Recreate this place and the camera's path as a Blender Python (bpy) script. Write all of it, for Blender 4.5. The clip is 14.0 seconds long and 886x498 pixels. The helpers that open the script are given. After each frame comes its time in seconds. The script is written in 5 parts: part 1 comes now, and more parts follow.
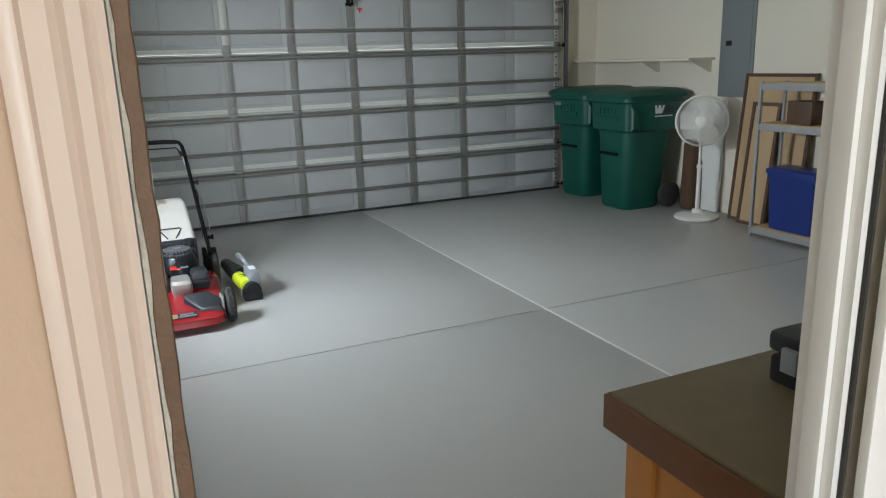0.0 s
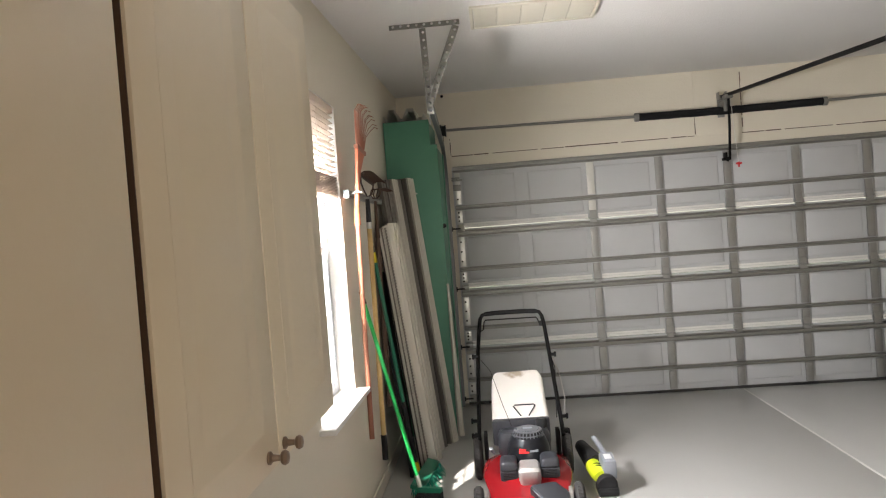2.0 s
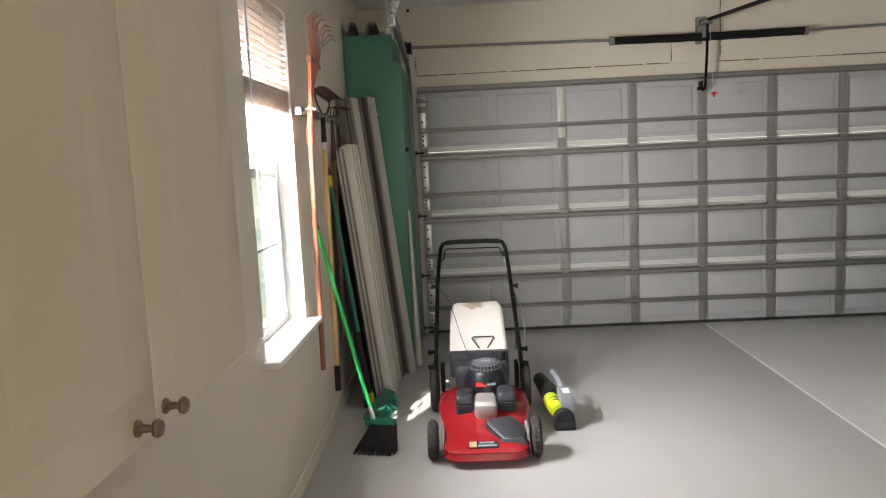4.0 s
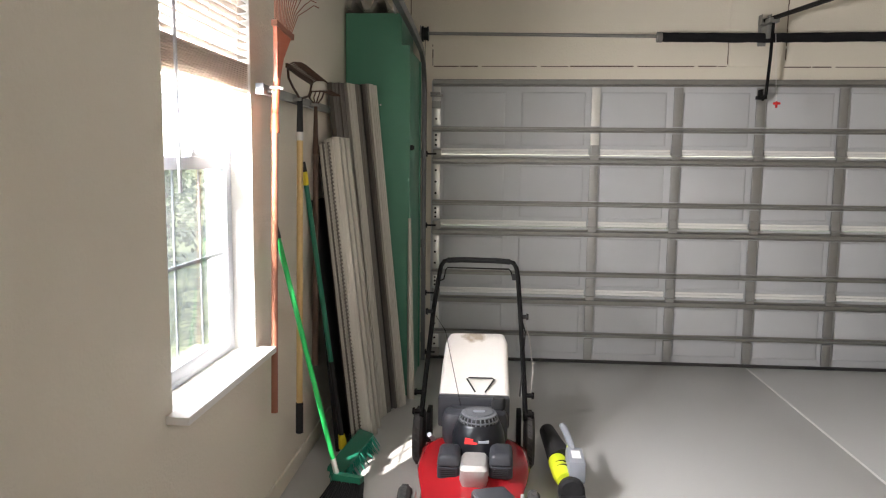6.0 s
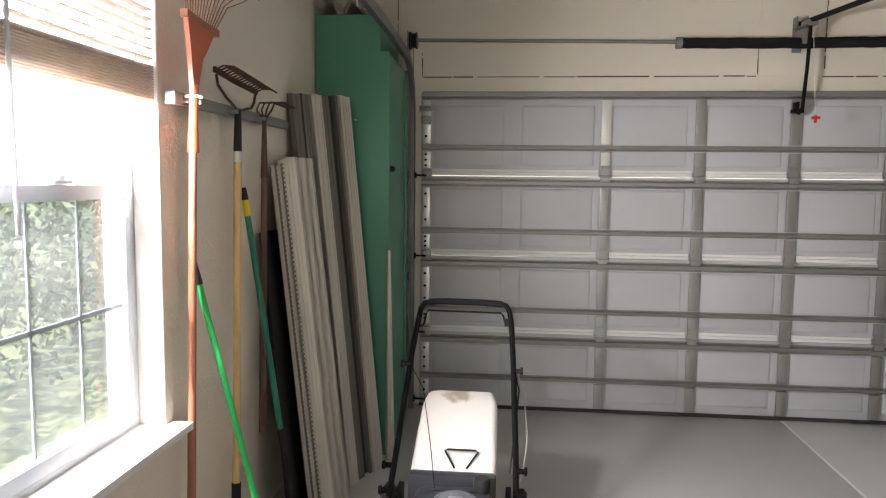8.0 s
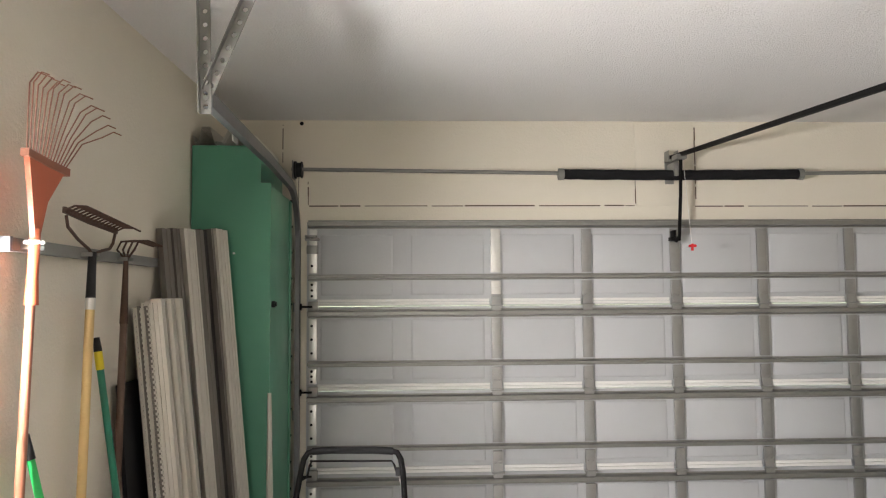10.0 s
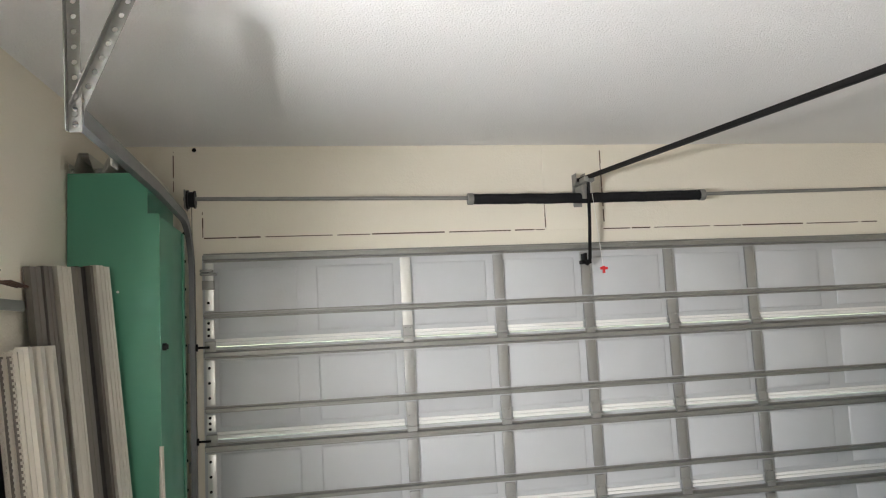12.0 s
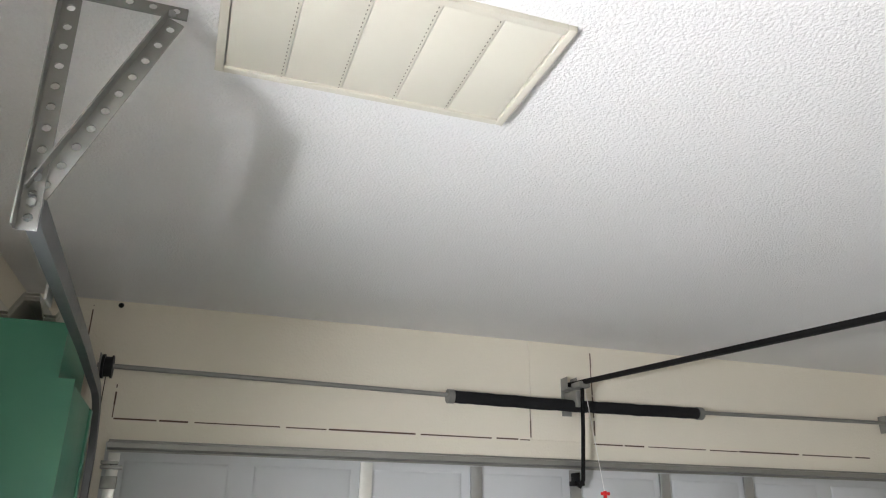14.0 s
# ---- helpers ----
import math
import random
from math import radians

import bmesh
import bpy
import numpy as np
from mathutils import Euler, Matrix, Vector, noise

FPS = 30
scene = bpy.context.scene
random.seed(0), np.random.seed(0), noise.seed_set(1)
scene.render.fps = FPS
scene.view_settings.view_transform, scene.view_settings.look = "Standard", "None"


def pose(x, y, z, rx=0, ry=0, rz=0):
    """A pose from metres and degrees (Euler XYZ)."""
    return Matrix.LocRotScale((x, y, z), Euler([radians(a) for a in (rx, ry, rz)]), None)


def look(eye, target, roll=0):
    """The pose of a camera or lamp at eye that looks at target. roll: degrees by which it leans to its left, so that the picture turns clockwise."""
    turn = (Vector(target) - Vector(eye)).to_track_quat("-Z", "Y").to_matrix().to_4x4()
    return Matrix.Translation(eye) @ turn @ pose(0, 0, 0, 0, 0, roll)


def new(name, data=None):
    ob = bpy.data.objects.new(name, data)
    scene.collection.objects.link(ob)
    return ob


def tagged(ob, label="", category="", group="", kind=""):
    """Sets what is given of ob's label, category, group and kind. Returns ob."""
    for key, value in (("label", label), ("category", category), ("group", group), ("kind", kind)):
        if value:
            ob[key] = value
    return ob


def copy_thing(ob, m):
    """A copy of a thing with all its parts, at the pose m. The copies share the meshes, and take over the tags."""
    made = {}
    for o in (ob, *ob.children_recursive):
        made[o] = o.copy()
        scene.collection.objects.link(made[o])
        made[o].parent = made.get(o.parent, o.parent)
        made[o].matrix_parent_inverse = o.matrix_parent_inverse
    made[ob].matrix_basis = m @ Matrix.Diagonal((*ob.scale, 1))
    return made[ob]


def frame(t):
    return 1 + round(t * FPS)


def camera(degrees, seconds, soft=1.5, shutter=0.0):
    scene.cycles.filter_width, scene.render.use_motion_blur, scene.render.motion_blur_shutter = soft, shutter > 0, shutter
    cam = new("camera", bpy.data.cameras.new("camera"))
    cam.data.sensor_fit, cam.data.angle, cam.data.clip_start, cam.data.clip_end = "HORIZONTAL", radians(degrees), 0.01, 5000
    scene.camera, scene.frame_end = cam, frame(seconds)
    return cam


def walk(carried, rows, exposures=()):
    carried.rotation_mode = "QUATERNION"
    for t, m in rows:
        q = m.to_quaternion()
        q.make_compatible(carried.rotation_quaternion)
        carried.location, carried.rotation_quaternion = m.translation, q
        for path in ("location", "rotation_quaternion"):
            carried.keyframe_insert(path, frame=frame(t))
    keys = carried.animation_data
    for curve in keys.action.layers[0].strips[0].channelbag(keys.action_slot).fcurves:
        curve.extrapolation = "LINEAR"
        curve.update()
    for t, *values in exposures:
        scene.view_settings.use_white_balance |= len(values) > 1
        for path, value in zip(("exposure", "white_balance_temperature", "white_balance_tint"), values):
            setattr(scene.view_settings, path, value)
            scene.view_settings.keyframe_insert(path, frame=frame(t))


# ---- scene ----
cam = camera(62.8, 14.0, 1.2)
PATH = [
    (0, (0.145, -7.19, 1.513), (0.938, -5.424, 1.009), -1.9),
    (0.5, (0.249, -7.088, 1.569), (0.886, -5.215, 1.279), -3.0),
    (0.6, (0.285, -7.078, 1.58), (0.881, -5.186, 1.325), -3.4),
    (1, (0.342, -6.987, 1.588), (0.801, -5.045, 1.456), -4.0),
    (1.5, (0.356, -6.823, 1.591), (0.645, -4.845, 1.539), -3.9),
    (2, (0.326, -6.691, 1.591), (0.183, -4.697, 1.551), -4.4),
    (2.5, (0.363, -6.599, 1.599), (-0.272, -4.705, 1.702), -4.1),
    (3, (0.334, -6.546, 1.591), (-0.111, -4.597, 1.538), -3.9),
    (3.5, (0.347, -6.536, 1.578), (0.277, -4.55, 1.351), -3.7),
    (5.8, (0.445, -5.771, 1.573), (0.298, -3.795, 1.306), 0.6),
    (6, (0.508, -5.679, 1.561), (0.359, -3.698, 1.326), 0.6),
    (6.5, (0.633, -5.474, 1.584), (0.47, -3.491, 1.383), 0.2),
    (7, (0.609, -5.276, 1.588), (0.458, -3.292, 1.38), 0.1),
    (7.2, (0.6, -5.223, 1.575), (0.459, -3.24, 1.35), 0.6),
    (9.3, (0.738, -4.786, 1.662), (0.45, -2.807, 1.661), 0.1),
    (9.5, (0.71, -4.792, 1.67), (0.525, -2.801, 1.706), 0.1),
    (10, (0.676, -4.826, 1.7), (0.762, -2.832, 1.828), -0.4),
    (10.5, (0.642, -4.863, 1.727), (0.865, -2.884, 1.913), -1.3),
    (11, (0.62, -4.853, 1.716), (0.908, -2.883, 1.912), -2.0),
    (11.5, (0.616, -4.784, 1.701), (0.944, -2.819, 1.875), -2.5),
    (12, (0.664, -4.622, 1.707), (1.013, -2.663, 1.911), -2.8),
    (12.5, (0.537, -4.458, 1.758), (0.864, -2.518, 2.117), -2.2),
    (13, (0.305, -4.274, 1.806), (0.721, -2.382, 2.301), -1.5),
    (13.5, (0.307, -4.087, 1.783), (0.788, -2.237, 2.37), -0.6),
    (14, (0.322, -3.83, 1.805), (0.93, -2.07, 2.533), 0.5),
]
walk(cam, [(t, look(eye, target, roll)) for t, eye, target, roll in PATH], exposures=[(0.0, 1.30, 5850, 4), (0.5, 1.58, 5500, -14), (1.0, 1.82, 6350, 8), (1.5, 1.82, 6450, 9), (2.0, 1.82, 6700, 13), (2.5, 1.64, 6750, 14), (3.0, 1.66, 6650, 13), (3.5, 1.62, 6650, 13), (6.5, 1.80, 6550, 15), (9.5, 1.82, 6600, 16), (10.0, 2.2, 6650, 14), (10.5, 2.3, 6650, 13), (12.0, 2.36, 6350, 11), (12.5, 2.22, 6300, 11), (13.0, 2.15, 6250, 11), (14.0, 2.06, 6150, 11)])


# ---- daylight and lamps ----
SUN_WAY = Vector((0.34, 0.70, -1.0)).normalized()
world = bpy.data.worlds.new("sky")
scene.world = world
world.use_nodes = True
wn = world.node_tree.nodes
sky = wn.new("ShaderNodeTexSky")
sky.sky_type, sky.sun_disc = "NISHITA", False
sky.sun_elevation = math.asin(-SUN_WAY.z)
sky.sun_rotation = math.atan2(-SUN_WAY.x, -SUN_WAY.y)
world.node_tree.links.new(sky.outputs[0], wn["Background"].inputs[0])
wn["Background"].inputs[1].default_value = 0.13
sun = new("sun", bpy.data.lights.new("sun", "SUN"))
sun.data.energy, sun.data.angle, sun.data.color = 4.0, radians(0.5), (1.0, 0.95, 0.87)
sun.rotation_mode = "QUATERNION"
sun.rotation_quaternion = SUN_WAY.to_track_quat("-Z", "Y")


def area_lamp(name, place, aim, width, height, watts, color):
    lamp = new(name, bpy.data.lights.new(name, "AREA"))
    lamp.data.shape, lamp.data.size, lamp.data.size_y = "RECTANGLE", width, height
    lamp.data.energy, lamp.data.color = watts, color
    lamp.matrix_world = look(place, aim)
    return lamp


area_lamp("window_daylight", (-0.672, -3.235, 1.72), (1.0, -3.235, 1.66), 0.50, 0.27, 45, (1.0, 0.98, 0.965))
area_lamp("window_sky_light", (-2.4, -3.75, 2.45), (-0.5, -3.16, 1.30), 2.0, 1.7, 100, (0.87, 0.93, 1.0))
area_lamp("window_ground_light", (-2.15, -3.70, 0.15), (-0.3, -3.10, 1.45), 2.0, 0.9, 4, (1.0, 0.97, 0.93))
# Fill lamp added in the unseen house room to brighten the doorway side.
area_lamp("house_daylight", (0.55, -9.35, 1.45), (0.6, -7.0, 1.3), 1.4, 1.3, 19, (1.0, 0.93, 0.86))


# ---- materials ----
def material(name, color, rough=0.6, metal=0.0, fine=60.0, fine_amount=0.12, broad=1.6, broad_amount=0.14, bump=0.0,
             bump_scale=120.0, tint=None, stretch=(1, 1, 1), vary=0.0, coat=0.0):
    m = bpy.data.materials.new(name)
    m.use_nodes = True
    n, link = m.node_tree.nodes, m.node_tree.links.new
    bsdf = n["Principled BSDF"]
    coord = n.new("ShaderNodeTexCoord")
    mapping = n.new("ShaderNodeMapping")
    mapping.inputs["Scale"].default_value = stretch
    link(coord.outputs["Object"], mapping.inputs[0])
    tint = tint or tuple(c * 0.6 for c in color)

    def mix(factor, a, b):
        x = n.new("ShaderNodeMix")
        x.data_type = "RGBA"
        link(factor, x.inputs[0])
        for value, slot in ((a, 6), (b, 7)):
            if isinstance(value, tuple):
                x.inputs[slot].default_value = (*value, 1)
            else:
                link(value, x.inputs[slot])
        return x.outputs[2]

    def grain(scale, amount, detail=5):
        t = n.new("ShaderNodeTexNoise")
        t.inputs["Scale"].default_value, t.inputs["Detail"].default_value = scale, detail
        link(mapping.outputs[0], t.inputs["Vector"])
        r = n.new("ShaderNodeMapRange")
        r.inputs["From Min"].default_value, r.inputs["From Max"].default_value = 0.12, 0.90
        r.inputs["To Max"].default_value = amount
        link(t.outputs[0], r.inputs[0])
        return r.outputs[0]

    c = mix(grain(fine, fine_amount), color, tint)
    c = mix(grain(broad, broad_amount, 3), c, tint)
    if vary:
        info = n.new("ShaderNodeObjectInfo")
        r = n.new("ShaderNodeMapRange")
        r.inputs["To Max"].default_value = vary
        link(info.outputs["Random"], r.inputs[0])
        c = mix(r.outputs[0], c, tint)
    link(c, bsdf.inputs["Base Color"])
    rough_range = n.new("ShaderNodeMapRange")
    rough_range.inputs["To Min"].default_value, rough_range.inputs["To Max"].default_value = rough * 0.93, min(1.0, rough * 1.1)
    link(grain(broad * 4, 1.0, 4), rough_range.inputs[0])
    link(rough_range.outputs[0], bsdf.inputs["Roughness"])
    bsdf.inputs["Metallic"].default_value = metal
    bsdf.inputs["Coat Weight"].default_value = coat
    if bump:
        t = n.new("ShaderNodeTexNoise")
        t.inputs["Scale"].default_value, t.inputs["Detail"].default_value = bump_scale, 3
        link(mapping.outputs[0], t.inputs["Vector"])
        b = n.new("ShaderNodeBump")
        b.inputs["Strength"].default_value, b.inputs["Distance"].default_value = bump, 0.01
        link(t.outputs[0], b.inputs["Height"])
        link(b.outputs[0], bsdf.inputs["Normal"])
    return m


WALL = material("wall_paint", (0.76, 0.71, 0.60), 0.7, fine=25, fine_amount=0.06, broad=0.9, broad_amount=0.10, bump=0.25, bump_scale=90, tint=(0.63, 0.57, 0.46))
HOUSE = material("house_wall_paint", (0.52, 0.37, 0.26), 0.7, broad_amount=0.1, bump=0.15)
CEIL = material("textured_ceiling_paint", (0.82, 0.81, 0.80), 0.85, fine=130, fine_amount=0.30, broad=0.7, broad_amount=0.08, bump=0.55, bump_scale=120, tint=(0.68, 0.66, 0.64))
FLOOR = material("grey_floor_paint", (0.49, 0.488, 0.475), 0.30, fine=90, fine_amount=0.12, broad=1.1, broad_amount=0.22, bump=0.05, bump_scale=40, tint=(0.40, 0.39, 0.36))
JOINT_PALE = material("pale_joint_filler", (0.82, 0.81, 0.78), 0.7)
JOINT_DARK = material("dark_joint", (0.22, 0.20, 0.17), 0.8)
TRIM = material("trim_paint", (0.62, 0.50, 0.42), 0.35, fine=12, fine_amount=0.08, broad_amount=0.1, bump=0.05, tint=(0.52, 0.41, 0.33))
WHITE = material("white_paint", (0.82, 0.81, 0.78), 0.4, broad_amount=0.08, bump=0.04)
VINYL = material("white_vinyl", (0.58, 0.61, 0.66), 0.3, fine_amount=0.04, broad_amount=0.05)
CABINET = material("cream_cabinet_paint", (0.78, 0.69, 0.52), 0.32, fine=14, fine_amount=0.08, broad=2.2, broad_amount=0.2, bump=0.05, bump_scale=60, tint=(0.68, 0.56, 0.38))
SKIN = material("door_skin_paint", (0.50, 0.515, 0.53), 0.45, fine=20, fine_amount=0.08, broad=2.5, broad_amount=0.18, bump=0.06, bump_scale=70, tint=(0.41, 0.41, 0.39))
STEEL = material("galvanised_steel", (0.37, 0.375, 0.37), 0.42, 0.75, fine=35, fine_amount=0.3, broad=5, broad_amount=0.3, bump=0.03, tint=(0.32, 0.31, 0.28))
DULL = material("dull_zinc", (0.30, 0.30, 0.285), 0.5, 0.6, fine=30, fine_amount=0.3, broad=4, broad_amount=0.35, tint=(0.19, 0.185, 0.16))
TRACK = material("grey_track_steel", (0.17, 0.175, 0.18), 0.45, 0.5, fine=30, fine_amount=0.3, broad=4, broad_amount=0.3, tint=(0.11, 0.11, 0.11))
BRONZE = material("bronze_knob", (0.30, 0.22, 0.16), 0.35, 0.8, fine_amount=0.3)
BRIGHT = material("bright_zinc", (0.72, 0.72, 0.68), 0.35, 0.5, fine=30, fine_amount=0.25, broad=6, broad_amount=0.2)
BLACK = material("black_plastic", (0.018, 0.018, 0.019), 0.45, fine_amount=0.3, broad_amount=0.3, tint=(0.05, 0.05, 0.05), bump=0.05)
RUBBER = material("black_rubber", (0.022, 0.021, 0.02), 0.8, fine_amount=0.4, tint=(0.07, 0.065, 0.06), bump=0.2)
DARKSTEEL = material("black_enamelled_steel", (0.007, 0.007, 0.0075), 0.5, 0.1, fine_amount=0.3, tint=(0.018, 0.016, 0.014))
FOAM = material("black_pipe_foam", (0.02, 0.02, 0.021), 0.9, bump=0.5, bump_scale=60)
GREEN = material("green_enamel", (0.065, 0.235, 0.15), 0.42, fine=18, fine_amount=0.12, broad=2.0, broad_amount=0.2, bump=0.04, tint=(0.03, 0.19, 0.12))
BIN = material("green_bin_plastic", (0.004, 0.080, 0.056), 0.42, fine=40, fine_amount=0.2, broad=3, broad_amount=0.3, bump=0.12, bump_scale=200, tint=(0.008, 0.07, 0.048))
SHUTTER = material("corrugated_aluminium", (0.60, 0.57, 0.50), 0.42, 0.35, fine=9, fine_amount=0.2, broad=3, broad_amount=0.3, bump=0.05, tint=(0.40, 0.38, 0.33), stretch=(1, 1, 0.12), vary=0.3)
# Two darker tones of the shutter sheet, set between the pale ones.
DARKSHUTTER = material("dark_aluminium", (0.04, 0.037, 0.036), 0.5, 0.5, fine=9, fine_amount=0.4, broad=3, broad_amount=0.4, tint=(0.06, 0.055, 0.05), stretch=(1, 1, 0.25), vary=0.6)
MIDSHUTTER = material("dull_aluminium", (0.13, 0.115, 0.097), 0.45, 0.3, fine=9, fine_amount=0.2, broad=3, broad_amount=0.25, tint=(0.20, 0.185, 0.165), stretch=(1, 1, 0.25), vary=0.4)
ORANGE = material("orange_plastic", (0.50, 0.12, 0.05), 0.45, fine_amount=0.15, tint=(0.45, 0.10, 0.05))
RAKEWOOD = material("red_brown_handle", (0.36, 0.135, 0.075), 0.55, fine=40, fine_amount=0.4, broad=5, broad_amount=0.4, stretch=(1, 1, 0.1), tint=(0.22, 0.09, 0.06))
YELLOWWOOD = material("yellow_ash_handle", (0.66, 0.47, 0.20), 0.5, fine=40, fine_amount=0.3, broad=4, broad_amount=0.3, stretch=(1, 1, 0.1), tint=(0.48, 0.30, 0.12))
OLDWOOD = material("weathered_handle", (0.13, 0.075, 0.05), 0.7, fine=40, fine_amount=0.5, broad=6, broad_amount=0.4, stretch=(1, 1, 0.1), tint=(0.06, 0.04, 0.03))
IRON = material("brown_iron", (0.07, 0.05, 0.04), 0.6, 0.6, fine_amount=0.5, tint=(0.14, 0.06, 0.03))
LIME = material("bright_green_handle", (0.02, 0.52, 0.12), 0.3, tint=(0.02, 0.40, 0.10))
DEEPGREEN = material("dark_green_handle", (0.01, 0.17, 0.10), 0.35, tint=(0.01, 0.11, 0.07))
TEAL = material("teal_bristle", (0.02, 0.36, 0.24), 0.6, fine=200, fine_amount=0.4, bump=0.6, bump_scale=300, tint=(0.01, 0.22, 0.15))
YELLOW = material("yellow_plastic", (0.75, 0.62, 0.02), 0.4, tint=(0.6, 0.45, 0.02))
ACID = material("acid_yellow_plastic", (0.66, 0.78, 0.03), 0.4, tint=(0.5, 0.6, 0.02))
RED = material("red_enamel", (0.35, 0.011, 0.016), 0.25, fine=50, fine_amount=0.1, broad=5, broad_amount=0.2, tint=(0.36, 0.01, 0.015), coat=0.4)
GREYPLASTIC = material("grey_plastic", (0.030, 0.032, 0.038), 0.42, fine_amount=0.2, tint=(0.045, 0.045, 0.052), bump=0.1)
SLATEGREY = material("slate_grey_plastic", (0.11, 0.115, 0.125), 0.45, fine_amount=0.2, tint=(0.07, 0.07, 0.08))
COWL = material("dark_engine_plastic", (0.010, 0.011, 0.014), 0.30, tint=(0.02, 0.02, 0.025))
PALEGREY = material("pale_grey_plastic", (0.25, 0.265, 0.29), 0.45, tint=(0.19, 0.20, 0.22))
CASTALU = material("cast_aluminium", (0.62, 0.60, 0.57), 0.45, 0.6, fine_amount=0.4, bump=0.1)
BAG = material("white_bag_cloth", (0.76, 0.74, 0.70), 0.85, fine=90, fine_amount=0.2, broad=7, broad_amount=0.22, bump=0.25, bump_scale=160, tint=(0.56, 0.50, 0.43))
bg = BAG.node_tree
stain_at, stain_gap, stain_noise, stain_add, stain_range, stain_mix = (bg.nodes.new(k) for k in ("ShaderNodeTexCoord", "ShaderNodeVectorMath", "ShaderNodeTexNoise", "ShaderNodeMath", "ShaderNodeMapRange", "ShaderNodeMix"))
stain_gap.operation, stain_gap.inputs[1].default_value = "DISTANCE", (-0.01, 0.70, 0.60)
stain_noise.inputs["Scale"].default_value = 22
stain_add.operation, stain_add.inputs[1].default_value = "MULTIPLY_ADD", 0.10
stain_range.inputs["From Min"].default_value, stain_range.inputs["From Max"].default_value = 0.125, 0.085
stain_range.inputs["To Max"].default_value = 0.75
stain_mix.data_type = "RGBA"
stain_mix.inputs[7].default_value = (0.30, 0.22, 0.13, 1)
bag_color = bg.nodes["Principled BSDF"].inputs["Base Color"]
for a, b in ((stain_at.outputs["Object"], stain_gap.inputs[0]), (stain_at.outputs["Object"], stain_noise.inputs["Vector"]), (stain_noise.outputs[0], stain_add.inputs[0]), (stain_gap.outputs["Value"], stain_add.inputs[2]), (stain_add.outputs[0], stain_range.inputs[0]), (stain_range.outputs[0], stain_mix.inputs[0]), (bag_color.links[0].from_socket, stain_mix.inputs[6]), (stain_mix.outputs[2], bag_color)):
    bg.links.new(a, b)
FANWHITE = material("fan_white_plastic", (0.80, 0.79, 0.75), 0.4, tint=(0.7, 0.66, 0.58))
PANELGREY = material("grey_panel_enamel", (0.20, 0.22, 0.23), 0.45, fine_amount=0.1, tint=(0.16, 0.17, 0.17))
PLYWOOD = material("pale_wood_board", (0.52, 0.38, 0.22), 0.6, fine=16, fine_amount=0.4, broad=5, broad_amount=0.4, stretch=(1, 1, 0.2), tint=(0.36, 0.23, 0.12), bump=0.05)
DARKWOOD = material("dark_brown_frame", (0.10, 0.055, 0.03), 0.5, fine_amount=0.4, tint=(0.05, 0.03, 0.02))
BENCHTOP = material("worn_bench_top", (0.22, 0.17, 0.085), 0.5, fine=22, fine_amount=0.35, broad=6, broad_amount=0.6, tint=(0.11, 0.085, 0.045), bump=0.1)
BENCHEDGE = material("bench_edge_wood", (0.16, 0.062, 0.022), 0.5, fine=22, fine_amount=0.35, broad=6, broad_amount=0.5, tint=(0.08, 0.035, 0.015), stretch=(0.25, 0.25, 1), bump=0.05)
BENCHLEG = material("orange_pine", (0.50, 0.22, 0.05), 0.4, fine=20, fine_amount=0.35, broad=4, broad_amount=0.35, stretch=(1, 1, 0.12), tint=(0.34, 0.13, 0.03))
BLUE = material("blue_tote_plastic", (0.015, 0.035, 0.20), 0.35, fine_amount=0.15, tint=(0.01, 0.025, 0.13))
WIRE = material("grey_wire", (0.40, 0.41, 0.42), 0.4, 0.4)
KRAFT = material("brown_paper", (0.11, 0.06, 0.032), 0.8, fine=30, fine_amount=0.3, broad=9, broad_amount=0.5, bump=0.5, bump_scale=25, tint=(0.07, 0.04, 0.02))
BLIND = material("cream_blind_slat", (0.66, 0.58, 0.51), 0.5, fine_amount=0.05, broad_amount=0.08, tint=(0.58, 0.50, 0.43))
bn = BLIND.node_tree.nodes
glow, slat_mix = bn.new("ShaderNodeBsdfTranslucent"), bn.new("ShaderNodeMixShader")
glow.inputs[0].default_value, slat_mix.inputs[0].default_value = (0.80, 0.72, 0.65, 1), 0.35
for a, b in ((bn["Principled BSDF"].outputs[0], slat_mix.inputs[1]), (glow.outputs[0], slat_mix.inputs[2]), (slat_mix.outputs[0], bn["Material Output"].inputs[0])):
    BLIND.node_tree.links.new(a, b)
ATTIC = material("cream_panel_plastic", (0.64, 0.61, 0.52), 0.5, fine_amount=0.06, broad_amount=0.1, tint=(0.56, 0.52, 0.43))
BROWNJAMB = material("brown_weatherstrip", (0.16, 0.085, 0.04), 0.6, fine=40, fine_amount=0.5, broad=12, broad_amount=0.5, tint=(0.06, 0.035, 0.02), bump=0.2)
REDTAG = material("red_plastic", (0.65, 0.02, 0.02), 0.4)
LABEL = material("white_label", (0.80, 0.80, 0.80), 0.5)
GRASS = material("lawn", (0.19, 0.21, 0.11), 0.9, fine=60, fine_amount=0.5, broad=2, broad_amount=0.5, tint=(0.16, 0.18, 0.09), bump=0.6)
LEAF = material("leaf_green", (0.12, 0.14, 0.07), 0.55, fine=4, fine_amount=0.6, broad=1.2, broad_amount=0.5, tint=(0.07, 0.09, 0.045))
BARK = material("bark", (0.16, 0.12, 0.09), 0.9, bump=0.6, bump_scale=30)
STUCCO = material("outside_stucco", (0.60, 0.55, 0.46), 0.85, bump=0.5, bump_scale=60)
SUNBLOCK = material("sun_block_slab", (0.14, 0.13, 0.12), 0.9, bump=0.5, bump_scale=30)
GLASS = bpy.data.materials.new("window_glass")
